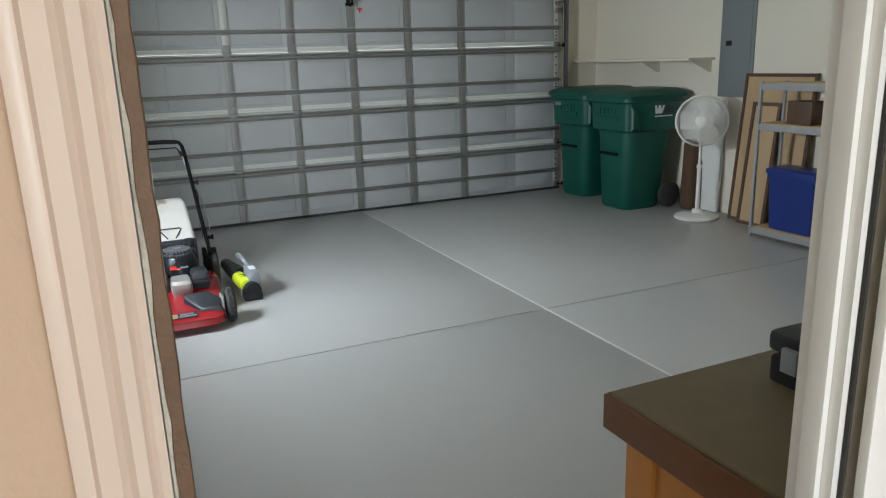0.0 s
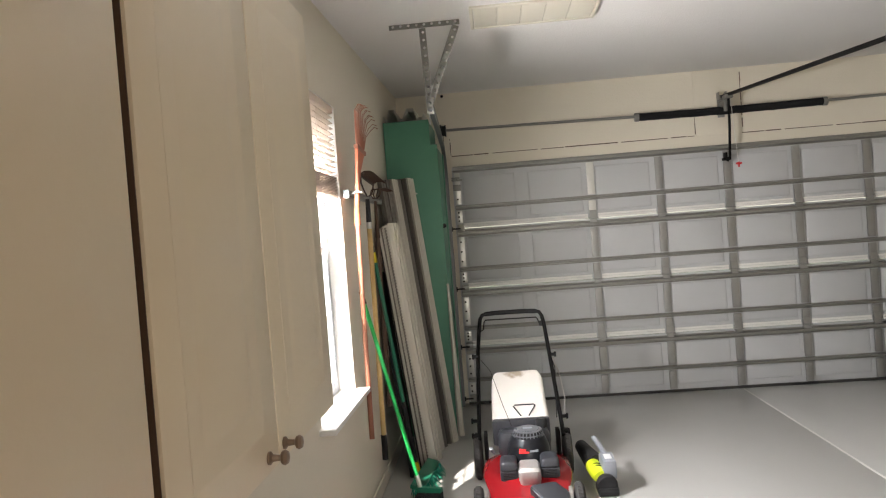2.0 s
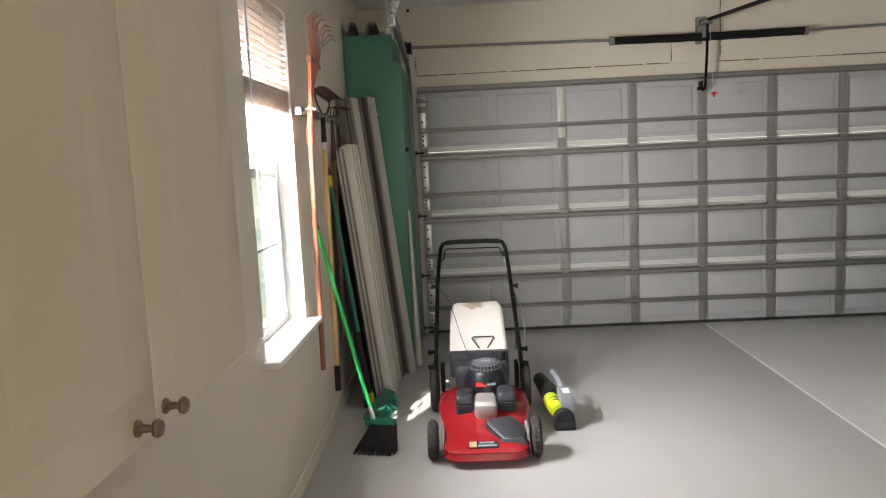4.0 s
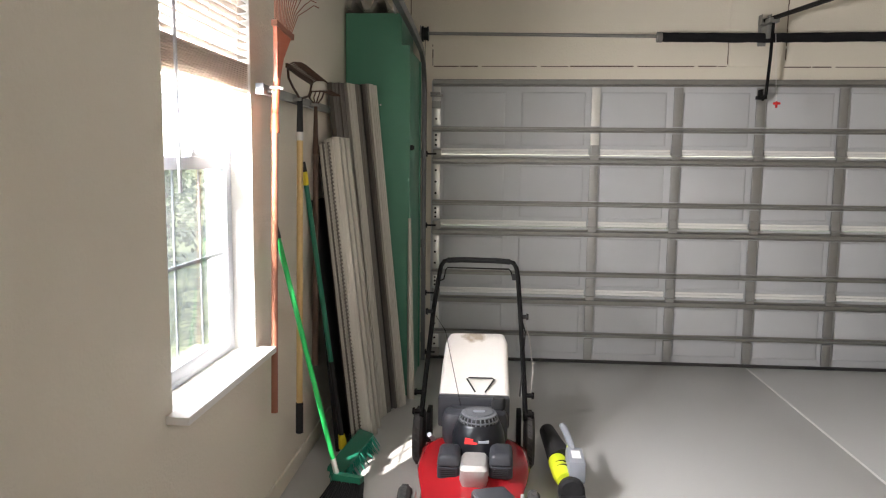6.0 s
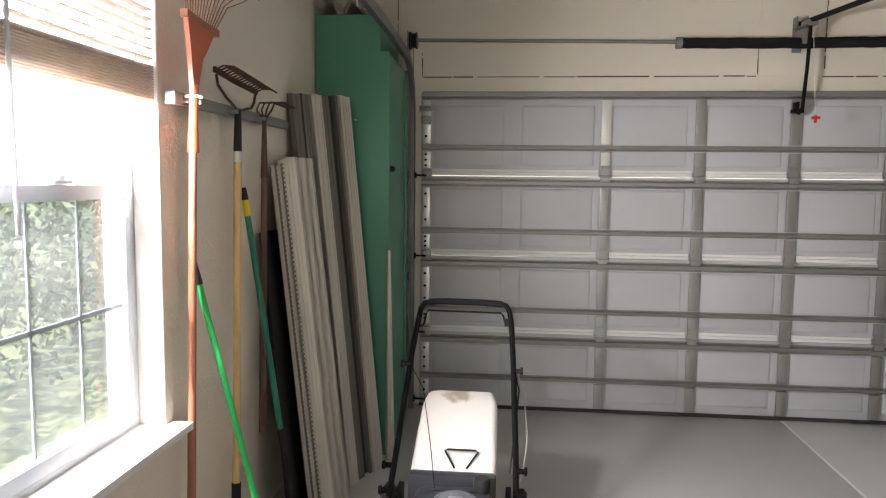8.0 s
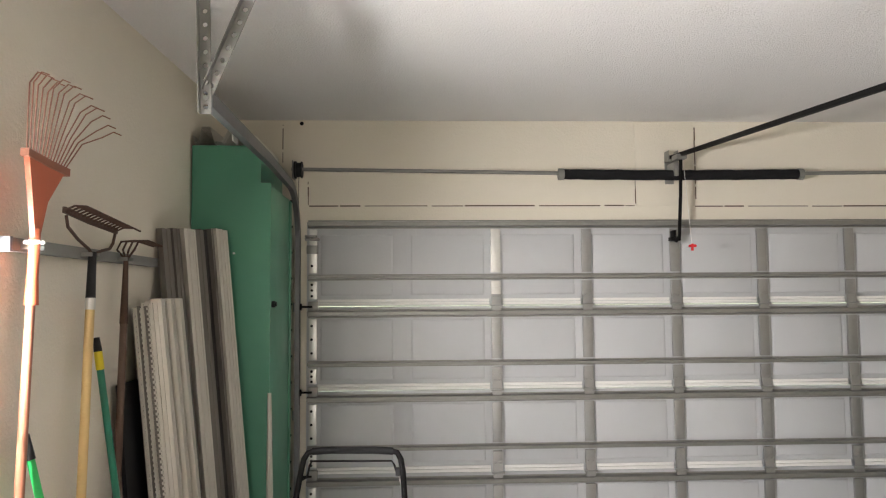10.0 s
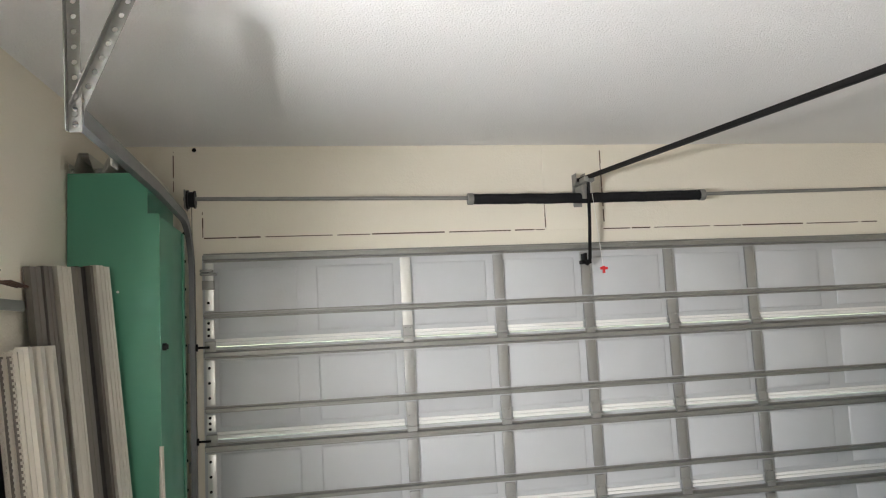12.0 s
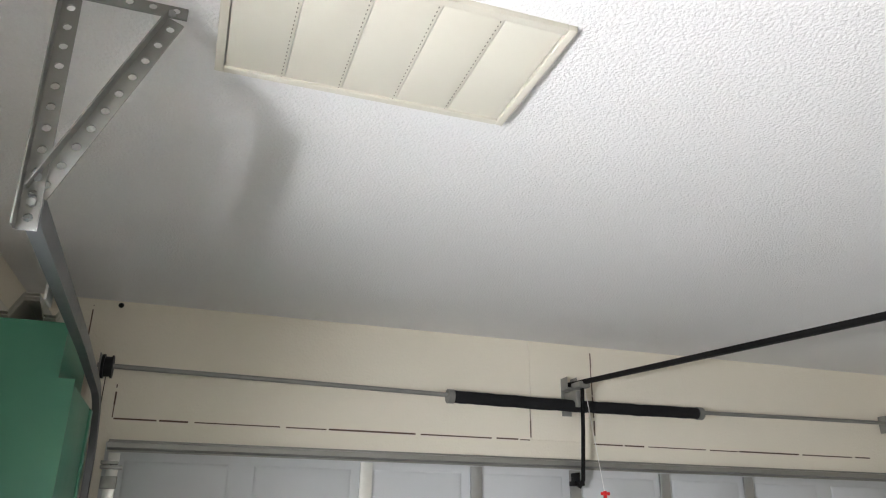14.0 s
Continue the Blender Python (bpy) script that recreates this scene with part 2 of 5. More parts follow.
GLASS.use_nodes = True
gn = GLASS.node_tree.nodes
gn.remove(gn["Principled BSDF"])
clear, gloss, blend, fresnel = gn.new("ShaderNodeBsdfTransparent"), gn.new("ShaderNodeBsdfGlossy"), gn.new("ShaderNodeMixShader"), gn.new("ShaderNodeLayerWeight")
gloss.inputs["Roughness"].default_value = 0.02
clear.inputs[0].default_value = (0.93, 0.96, 0.95, 1)
fresnel.inputs[0].default_value = 0.08
for a, b in ((fresnel.outputs["Facing"], blend.inputs[0]), (clear.outputs[0], blend.inputs[1]), (gloss.outputs[0], blend.inputs[2]), (blend.outputs[0], gn["Material Output"].inputs[0])):
    GLASS.node_tree.links.new(a, b)
# Faint white veil mixed into the glass imitates glare over the view.
glare_veil, veil_mix = gn.new("ShaderNodeBsdfTranslucent"), gn.new("ShaderNodeMixShader")
glare_veil.inputs[0].default_value = (0.9, 0.9, 0.88, 1)
veil_mix.inputs[0].default_value = 0.028
for a, b in ((blend.outputs[0], veil_mix.inputs[1]), (glare_veil.outputs[0], veil_mix.inputs[2]), (veil_mix.outputs[0], gn["Material Output"].inputs[0])):
    GLASS.node_tree.links.new(a, b)
for m, gleam in ((DARKSTEEL, 0.05), (BLACK, 0.08), (FOAM, 0.04), (COWL, 0.4)):
    m.node_tree.nodes["Principled BSDF"].inputs["Specular IOR Level"].default_value = gleam


# ---- building blocks ----
ORIGIN = {}


def thing(name, at, label, category, group="", kind=""):
    ob = new(name)
    ob.location = at
    ORIGIN[name_of(ob)] = Vector(at)
    return tagged(ob, label, category, group, kind)


def name_of(ob):
    return ob.name


def part(name, bm, mat, parent=None, label="", smooth=True):
    """One mesh object from a bmesh in world metres; it hangs under its thing."""
    o = ORIGIN[name_of(parent)] if parent else Vector((0, 0, 0))
    for v in bm.verts:
        v.co -= o
    bmesh.ops.recalc_face_normals(bm, faces=bm.faces)
    me = bpy.data.meshes.new(name)
    bm.to_mesh(me)
    bm.free()
    me.materials.append(mat)
    if smooth:
        me.polygons.foreach_set("use_smooth", [True] * len(me.polygons))
        me.set_sharp_from_angle(angle=radians(38))
    ob = new(name, me)
    ob.parent = parent
    ORIGIN[name_of(ob)] = o
    return tagged(ob, label)


def structure(name, bm, mat, label):
    return tagged(part(name, bm, mat, None, label), kind="structure")


def solid(name, bm, mat, at, label, category, group=""):
    """A thing that is a single mesh, with its origin at its base."""
    ORIGIN["_"] = Vector(at)
    for v in bm.verts:
        v.co -= Vector(at)
    ob = part(name, bm, mat, None, label)
    ob.location = at
    ORIGIN[name_of(ob)] = Vector(at)
    return tagged(ob, category=category, group=group)


def box(bm, a, b, bevel=0.0, turn=None):
    made = bmesh.ops.create_cube(bm, size=1.0)["verts"]
    a, b = Vector(a), Vector(b)
    for v in made:
        v.co = Vector(((a[i] + b[i]) / 2 + v.co[i] * (b[i] - a[i]) for i in range(3)))
    if bevel:
        edges = list({e for v in made for e in v.link_edges})
        made = bmesh.ops.bevel(bm, geom=edges, offset=bevel, segments=2, profile=0.6, affect="EDGES")["verts"] + [v for v in made if v.is_valid]
    if turn is not None:
        bmesh.ops.transform(bm, matrix=turn, verts=list({v for v in made if v.is_valid}))
    return bm


def boxes(*args, bevel=0.0):
    bm = bmesh.new()
    for a, b in args:
        box(bm, a, b, bevel)
    return bm


def rod(bm, p, q, r, r2=None, seg=12):
    p, q = Vector(p), Vector(q)
    d = q - p
    m = Matrix.Translation((p + q) / 2) @ d.to_track_quat("Z", "Y").to_matrix().to_4x4()
    bmesh.ops.create_cone(bm, cap_ends=True, segments=seg, radius1=r, radius2=r if r2 is None else r2, depth=d.length, matrix=m)
    return bm


def rods(*args, seg=12):
    bm = bmesh.new()
    for a in args:
        rod(bm, *a, seg=seg)
    return bm


def sweep(bm, points, profile, closed_profile=True, cap=True, up=(0, 0, 1)):
    """Sweep a 2D profile along a polyline. Profile x goes to the side, y along the frame's up."""
    pts = [Vector(p) for p in points]
    rings = []
    side = None
    for i, p in enumerate(pts):
        d = (pts[min(i + 1, len(pts) - 1)] - pts[max(i - 1, 0)]).normalized()
        if side is None:
            ref = Vector(up) if abs(d.dot(Vector(up))) < 0.95 else Vector((1, 0, 0))
            side = d.cross(ref).normalized()
        side = (side - d * side.dot(d)).normalized()
        top = side.cross(d)
        rings.append([bm.verts.new(p + side * x + top * y) for x, y in profile])
    n = len(profile)
    for a, b in zip(rings, rings[1:]):
        for k in range(n if closed_profile else n - 1):
            bm.faces.new((a[k], a[(k + 1) % n], b[(k + 1) % n], b[k]))
    if cap and closed_profile:
        bm.faces.new(rings[0])
        bm.faces.new(rings[-1])
    return bm


def circle(r, seg=10):
    return [(r * math.cos(2 * math.pi * k / seg), r * math.sin(2 * math.pi * k / seg)) for k in range(seg)]


def tube(bm, points, r, seg=8):
    return sweep(bm, points, circle(r, seg))


def tubes(*args, seg=8):
    bm = bmesh.new()
    for pts, r in args:
        tube(bm, pts, r, seg)
    return bm


def arc(center, r, a0, a1, axis_u, axis_v, steps=8):
    c, u, v = Vector(center), Vector(axis_u), Vector(axis_v)
    return [c + u * (r * math.cos(radians(a0 + (a1 - a0) * k / steps))) + v * (r * math.sin(radians(a0 + (a1 - a0) * k / steps))) for k in range(steps + 1)]


def lathe(bm, profile, m, seg=24):
    """Turn (radius, height) pairs about the z axis of m."""
    rings = []
    for r, z in profile:
        rings.append([bm.verts.new(m @ Vector((r * math.cos(2 * math.pi * k / seg), r * math.sin(2 * math.pi * k / seg), z))) for k in range(seg)])
    for a, b in zip(rings, rings[1:]):
        for k in range(seg):
            bm.faces.new((a[k], a[(k + 1) % seg], b[(k + 1) % seg], b[k]))
    for ring in (rings[0], rings[-1]):
        bm.faces.new(ring)
    return bm


def loft(bm, sections):
    """Skin a row of rings with the same count of points."""
    rings = [[bm.verts.new(Vector(p)) for p in s] for s in sections]
    n = len(rings[0])
    for a, b in zip(rings, rings[1:]):
        for k in range(n):
            bm.faces.new((a[k], a[(k + 1) % n], b[(k + 1) % n], b[k]))
    bm.faces.new(rings[0])
    bm.faces.new(rings[-1])
    return bm


def rounded(x0, x1, y0, y1, z, r, steps=4):
    pts = []
    for cx, cy, a in ((x1 - r, y1 - r, 0), (x0 + r, y1 - r, 90), (x0 + r, y0 + r, 180), (x1 - r, y0 + r, 270)):
        for k in range(steps + 1):
            t = radians(a + 90 * k / steps)
            pts.append((cx + r * math.cos(t), cy + r * math.sin(t), z))
    return pts


def wall_with_hole(u0, u1, z0, z1, hole, near, far, axis):
    """A wall slab with one rectangular opening; axis names the wall's normal."""
    a0, a1, h0, h1 = hole
    cells = [(u0, a0, z0, z1), (a1, u1, z0, z1), (a0, a1, h1, z1)]
    if h0 > z0:
        cells.append((a0, a1, z0, h0))
    bm = bmesh.new()
    for p, q, r, s in cells:
        if axis == "x":
            box(bm, (near, p, r), (far, q, s))
        else:
            box(bm, (p, near, r), (q, far, s))
    bmesh.ops.remove_doubles(bm, verts=bm.verts, dist=1e-5)
    return bm


# ---- the garage shell ----
XL, XR, YB, YF, ZC, ZW = -0.495, 5.44, -6.545, 0.05, 2.815, 2.93
WIN = (-3.555, -2.765, 0.775, 2.33)
DOORWAY = (0.146, 0.986, 0.0, 2.066)

structure("wall_west", wall_with_hole(YB - 3.0, YF + 0.2, -0.1, ZW, WIN, XL, XL - 0.2, "x"), WALL, "cream painted garage wall with a window opening")
structure("wall_east", boxes(((XR, YB, -0.1), (XR + 0.2, YF + 0.2, ZW))), WALL, "cream painted garage wall behind bins and shelf")
structure("wall_north", wall_with_hole(XL, XR, -0.1, ZW, (0.02, 4.86, -0.1, 2.16), YF, YF + 0.2, "y"), WALL, "cream painted wall above the wide garage door")
structure("wall_south", wall_with_hole(XL, XR, -0.1, ZW, DOORWAY, YB, YB - 0.065, "y"), WALL, "painted wall with the doorway to the house")
structure("ceiling", loft(bmesh.new(), [[(x, y, z), (x, y, 3.0)] + [(x, -3.1, 3.0), (x, YF + 0.2, 3.0), (x, YF + 0.2, 2.894), (x, -3.1, 2.801)] for x in (XL - 0.2, XR + 0.2) for y, z in ((YB - 0.065, 2.80),)]), CEIL, "white knockdown-textured ceiling")
# Unseen slab added to block the sun; its eave trims the sun patch.
structure("roof", boxes(((XL - 0.45, -10.0, 3.003), (XR + 0.7, YF + 0.7, 3.12))), SUNBLOCK, "unseen flat roof slab with eaves, added to block the sun")
floor = structure("floor", boxes(((XL, YB - 0.065, -0.12), (XR, YF + 0.2, -0.012))), JOINT_DARK, "grey painted concrete floor with sawn joints")
JX, JY = 2.46, -3.56
for x0, x1 in ((XL, JX - 0.008), (JX + 0.008, XR)):
    for y0, y1 in ((YB - 0.065, JY - 0.004), (JY + 0.004, YF + 0.2)):
        part("slab", boxes(((x0, y0, -0.012), (x1, y1, 0.0)), bevel=0.002), FLOOR, floor)
part("joint_filler", boxes(((JX - 0.0075, YB, -0.011), (JX + 0.0075, YF, 0.0005))), JOINT_PALE, floor, "pale sealant in the joint")
structure("baseboard", boxes(((XL, -4.9, 0.0), (XL + 0.012, YF, 0.085)), bevel=0.003), WALL, "low painted baseboard along the window wall")
structure("baseboard", boxes(((XR - 0.012, YB, 0.0), (XR, YF, 0.085)), bevel=0.003), WALL, "low painted baseboard along the wall")

# old paint joints on the wall above the door
bm = bmesh.new()
for a, b in (((-0.01, 2.302), (2.20, 2.302)), ((2.62, 2.297), (4.75, 2.290))):
    random.seed(4)
    x = a[0]
    while x < b[0]:
        w = random.uniform(0.1, 0.5)
        box(bm, (x, YF - 0.002, a[1] + random.uniform(-0.001, 0.001)), (min(x + w, b[0]), YF + 0.004, a[1] + random.uniform(0.005, 0.010)))
        x += w + random.choice((0.0, 0.012, 0.03, 0.06))
for x, z0, z1 in ((-0.19, 2.60, 2.855), (2.205, 2.32, 2.50), (2.215, 2.67, 2.855), (2.435, 2.32, 2.85), (2.625, 2.35, 2.855), (-0.02, 2.31, 2.47)):
    z = z0
    while z < z1:
        h = random.uniform(0.05, 0.16)
        box(bm, (x + random.uniform(-0.001, 0.001), YF - 0.002, z), (x + random.uniform(0.004, 0.008), YF + 0.004, min(z + h, z1)))
        z += h + random.choice((0.0, 0.008, 0.02))
structure("trim", bm, DARKWOOD, "dark cracked caulk lines on the wall above the door")
structure("trim", boxes(((2.212, YF - 0.006, 2.306), (2.618, YF + 0.004, 2.885)), bevel=0.003), WALL, "painted board behind the spring bracket")

# house side of the doorway
structure("house_wall", boxes(((-1.2, -9.5, 0.0), (-1.1, YB - 0.065, 2.6)), ((2.6, -9.5, 0.0), (2.7, YB - 0.065, 2.6))), HOUSE, "warm tan house walls")
# Opening invented behind the fill lamp; this wall stays out of view.
structure("house_wall", wall_with_hole(-1.2, 2.7, 0.0, 2.6, (-0.2, 1.3, 0.7, 2.2), -9.5, -9.6, "y"), HOUSE, "unseen tan house wall with an opening added for the fill lamp")
structure("house_wall", boxes(((XL - 0.75, YB - 0.085, 0.0), (0.098, YB - 0.067, 2.6)), ((1.045, YB - 0.085, 0.0), (2.7, YB - 0.065, 2.6)), ((0.098, YB - 0.085, 2.12), (1.045, YB - 0.065, 2.6))), HOUSE, "warm tan house wall beside the doorway")
structure("house_ceiling", boxes(((-1.2, -9.6, 2.6), (2.7, YB - 0.065, 2.7))), CEIL, "white house ceiling")
structure("house_floor", boxes(((-1.2, -9.6, -0.1), (2.7, YB - 0.066, 0.0))), FLOOR, "plain house floor")


def casing(x0, x1, y):
    """Moulded casing: a stepped profile with two flutes, run up the wall."""
    w = x1 - x0
    prof = [(0, 0), (0, 0.010), (0.10, 0.013), (0.16, 0.010), (0.22, 0.016), (0.36, 0.019), (0.44, 0.013), (0.52, 0.019), (0.74, 0.017), (0.80, 0.011), (0.88, 0.013), (1.0, 0.011), (1, 0)]
    bm = bmesh.new()
    loft(bm, [[(x0 + u * w, y - d, z) for u, d in prof] for z in (0.0, 2.12)])
    return bm


JX0 = 0.146
jamb = structure("door_1", boxes(((JX0, YB - 0.066, 0.0), (JX0 + 0.016, YB + 0.004, 2.066)), ((0.97, YB - 0.066, 0.0), (0.986, YB + 0.004, 2.066)), ((JX0 + 0.016, YB - 0.066, 2.05), (0.97, YB + 0.004, 2.066))), WHITE, "painted door jamb round the house doorway")
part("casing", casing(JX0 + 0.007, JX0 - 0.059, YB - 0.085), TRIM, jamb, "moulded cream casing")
part("casing", boxes(((0.9865, YB - 0.101, 0.0), (1.052, YB - 0.086, 2.12)), bevel=0.002), WHITE, jamb, "flat white casing board")
# Dark strip drawn for the shade of the groove beside the casing.
part("gasket", boxes(((0.981, YB - 0.0735, 0.0), (0.986, YB - 0.0665, 2.05)), bevel=0.001), RUBBER, jamb, "dark strip standing in for the shaded gap in the jamb")
random.seed(9)
ring, rough = [], []
for k in range(90):
    z = 2.05 * k / 89
    j, i = random.uniform(-0.0010, 0.0010), random.uniform(-0.0013, 0.0013)
    ring.append([(JX0 + 0.012 + i, YB - 0.0865, z), (JX0 + 0.022 + j, YB - 0.0865, z), (JX0 + 0.0235 + j, YB - 0.082, z), (JX0 + 0.0235 + j, YB - 0.074, z), (JX0 + 0.012 + i, YB - 0.074, z)])
    rough.append([(JX0 + 0.0085, YB - 0.083, z), (JX0 + 0.0115 + i, YB - 0.0845 + j, z), (JX0 + 0.0115 + i, YB - 0.074, z), (JX0 + 0.0085, YB - 0.074, z)])
part("weatherstrip", loft(bmesh.new(), ring), BROWNJAMB, jamb, "worn brown weatherstrip")
part("adhesive_line", loft(bmesh.new(), rough), STUCCO, jamb, "ragged grey line of old adhesive")
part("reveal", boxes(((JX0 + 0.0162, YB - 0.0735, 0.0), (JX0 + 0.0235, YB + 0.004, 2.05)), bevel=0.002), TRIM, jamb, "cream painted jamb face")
part("strike_plate", boxes(((JX0 + 0.0232, YB - 0.048, 1.07), (JX0 + 0.0246, YB - 0.020, 1.13)), ((JX0 + 0.0232, YB - 0.020, 1.085), (JX0 + 0.0262, YB - 0.012, 1.115)), bevel=0.0005), BRIGHT, jamb, "bright latch strike plate")
part("door_stop", boxes(((0.958, YB - 0.05, 0.0), (0.9698, YB - 0.02, 2.05)), bevel=0.002), WHITE, jamb, "white door stop")

# ---- window ----
y0, y1, z0, z1 = WIN
win = structure("window_1", boxes(((-0.655, y0, z0), (-0.585, y0 + 0.035, z1)), ((-0.655, y1 - 0.035, z0), (-0.585, y1, z1)), ((-0.655, y0 + 0.035, z1 - 0.035), (-0.585, y1 - 0.035, z1)), ((-0.655, y0 + 0.035, z0), (-0.585, y1 - 0.035, z0 + 0.03)), bevel=0.003), VINYL, "white vinyl single-hung window with a half-raised blind")
ya, yb = y0 + 0.035, y1 - 0.035


def sash(x, za, zb, rail):
    return boxes(((x - 0.015, ya, za), (x + 0.015, ya + 0.03, zb)), ((x - 0.015, yb - 0.03, za), (x + 0.015, yb, zb)), ((x - 0.015, ya + 0.03, za), (x + 0.015, yb - 0.03, za + rail)), ((x - 0.015, ya + 0.03, zb - rail), (x + 0.015, yb - 0.03, zb)), bevel=0.003)


lower = part("sash", sash(-0.597, z0 + 0.03, 1.575, 0.045), VINYL, win)
upper = part("sash", sash(-0.632, 1.535, z1 - 0.035, 0.04), VINYL, win)
for s, x, za, zb in ((lower, -0.597, z0 + 0.075, 1.53), (upper, -0.632, 1.575, z1 - 0.075)):
    pane = part("pane", boxes(((x - 0.002, ya + 0.03, za), (x + 0.002, yb - 0.03, zb))), GLASS, s)
    pane.visible_shadow = False
    for k in (1, 2):
        y = ya + 0.03 + (yb - ya - 0.06) * k / 3
        part("muntin", boxes(((x - 0.008, y - 0.005, za), (x - 0.003, y + 0.005, zb))), PALEGREY, s)
    part("muntin", boxes(((x - 0.008, ya + 0.03, (za + zb) / 2 - 0.007), (x - 0.003, yb - 0.03, (za + zb) / 2 + 0.007))), PALEGREY, s)
part("sash_lock", boxes(((-0.59, -3.20, 1.575), (-0.565, -3.12, 1.587)), ((-0.5851, -3.18, 1.587), (-0.570, -3.145, 1.602)), bevel=0.002), VINYL, lower)
structure("window_sill", boxes(((-0.60, y0, z0 - 0.02), (XL, y1, z0 + 0.006)), ((XL, y0 - 0.05, z0 - 0.02), (XL + 0.075, y1 + 0.04, z0 + 0.006)), bevel=0.003), WHITE, "white painted window sill")

# Added liners: their white stands in for sun on the wall returns.
structure("trim", boxes(((-0.584, y0 + 0.0002, z0 + 0.0065), (XL - 0.001, y0 + 0.005, z1)), ((-0.584, y1 - 0.005, z0 + 0.0065), (XL - 0.001, y1 - 0.0002, z1)), ((-0.584, y0 + 0.005, z1 - 0.0015), (XL - 0.001, y1 - 0.005, z1 - 0.0002))), WHITE, "white liners added on the window returns in place of sunlit wall")
blind = thing("window_blind", (-0.525, (y0 + y1) / 2, 1.78), "cream horizontal window blind lowered a third", "blind")
part("headrail", boxes(((-0.55, y0 + 0.01, z1 - 0.04), (-0.50, y1 - 0.01, z1 - 0.002)), bevel=0.002), BLIND, blind)
for k in range(12):
    z = z1 - 0.065 - k * 0.030
    bm = bmesh.new()
    sweep(bm, [(-0.525, y0 + 0.012, z), (-0.525, y1 - 0.012, z)], [(-0.021, -0.004), (0.0, 0.002), (0.021, 0.005), (0.021, 0.0025), (0.0, -0.001), (-0.021, -0.006)])
    part("slat", bm, BLIND, blind)
for k in range(13):
    z = 1.845 + k * 0.008
    part("slat", boxes(((-0.548, y0 + 0.012, z), (-0.502, y1 - 0.012, z + 0.004))), BLIND, blind)
part("bottom_rail", boxes(((-0.547, y0 + 0.012, 1.825), (-0.503, y1 - 0.012, 1.843)), bevel=0.004), BLIND, blind)
part("wand", rods(((-0.497, y0 + 0.10, z1 - 0.03), (-0.497, y0 + 0.115, 1.46), 0.006)), VINYL, blind)
for y in (y0 + 0.12, (y0 + y1) / 2, y1 - 0.12):
    part("ladder_cord", rods(((-0.502, y, 1.84), (-0.502, y, z1 - 0.03), 0.0012), seg=5), BLIND, blind)

# ---- outside ----
structure("ground", boxes(((-400, -400, -0.3), (400, 400, -0.14))), GRASS, "pale dry lawn running to the horizon")


def leaves(n, centre, size, leaf, seed):
    rng = np.random.default_rng(seed)
    d = rng.normal(size=(n, 3))
    d /= np.linalg.norm(d, axis=1)[:, None]
    lump = 0.75 + 0.35 * np.sin(d[:, 0] * 5 + seed) * np.cos(d[:, 2] * 4 + d[:, 1] * 3)
    p = np.array(centre) + d * np.array(size) * (rng.uniform(0.4, 1.0, n) ** 0.5 * lump)[:, None]
    u = rng.normal(size=(n, 3))
    u /= np.linalg.norm(u, axis=1)[:, None]
    v = np.cross(u, rng.normal(size=(n, 3)))
    v /= np.linalg.norm(v, axis=1)[:, None]
    s = leaf * rng.uniform(0.6, 1.3, n)[:, None]
    co = np.stack([p - u * s, p + v * s * 0.45, p + u * s, p - v * s * 0.45], axis=1).reshape(-1, 3)
    me = bpy.data.meshes.new("leaves")
    me.from_pydata(co.tolist(), [], [(4 * k, 4 * k + 1, 4 * k + 2, 4 * k + 3) for k in range(n)])
    me.materials.append(LEAF)
    return me


random.seed(12)
for k, (x, y, s) in enumerate(((-2.7, -2.7, 0.75), (-3.3, -1.3, 1.15), (-3.6, 0.3, 1.25), (-3.9, 2.0, 1.35), (-4.4, 3.8, 1.5), (-3.0, -4.6, 0.8))):
    bush = thing("bush", (x, y, -0.14), "leafy green garden shrub outside the window", "shrub", "shrubs outside")
    part("stem", rods(*[((x, y, -0.14), (x + random.uniform(-0.3, 0.3), y + random.uniform(-0.3, 0.3), s), 0.015, 0.005) for j in range(7)], seg=6), BARK, bush)
    ob = new("foliage", leaves(2600, (0, 0, s * 0.75 + 0.1), (s, s, s * 0.85), 0.048, k))
    ob.parent = bush
for k, (x, y, h) in enumerate(((-7.0, 3.0, 5.5), (-8.5, -1.5, 6.0), (-9.0, 7.5, 6.5), (-6.5, 9.0, 5.5))):
    tree = thing("tree", (x, y, -0.14), "broad leafy tree beyond the lawn", "tree", "trees outside")
    bm = bmesh.new()
    tube(bm, [(x, y, -0.14), (x + 0.1, y, h * 0.3), (x - 0.05, y + 0.1, h * 0.65)], 0.13, 10)
    for j in range(6):
        a = j * 1.1
        tube(bm, [(x, y, h * 0.35 + j * 0.2), (x + math.cos(a) * 0.8, y + math.sin(a) * 0.8, h * 0.6 + j * 0.1), (x + math.cos(a) * 1.5, y + math.sin(a) * 1.5, h * 0.75)], 0.045, 6)
    part("trunk", bm, BARK, tree)
    ob = new("crown", leaves(2600, (0, 0, h * 0.72), (2.0, 2.0, h * 0.33), 0.10, k + 20))
    ob.parent = tree

# ---- sectional garage door ----
DW, DH, NS = 4.93, 2.195, 4
DX = -0.02
gdoor = thing("garage_door", (2.44, 0.0, 0.0), "closed white sectional steel garage door with galvanised bracing", "garage door")
LEVELS = (0.0, 0.54, 1.077, 1.632, 2.195)
BRACES = ((0.493, 0.227), (1.030, 0.707), (1.585, 1.255), (2.176, 1.824))
STILES = (1.235, 1.848, 2.452, 3.05, 3.66)


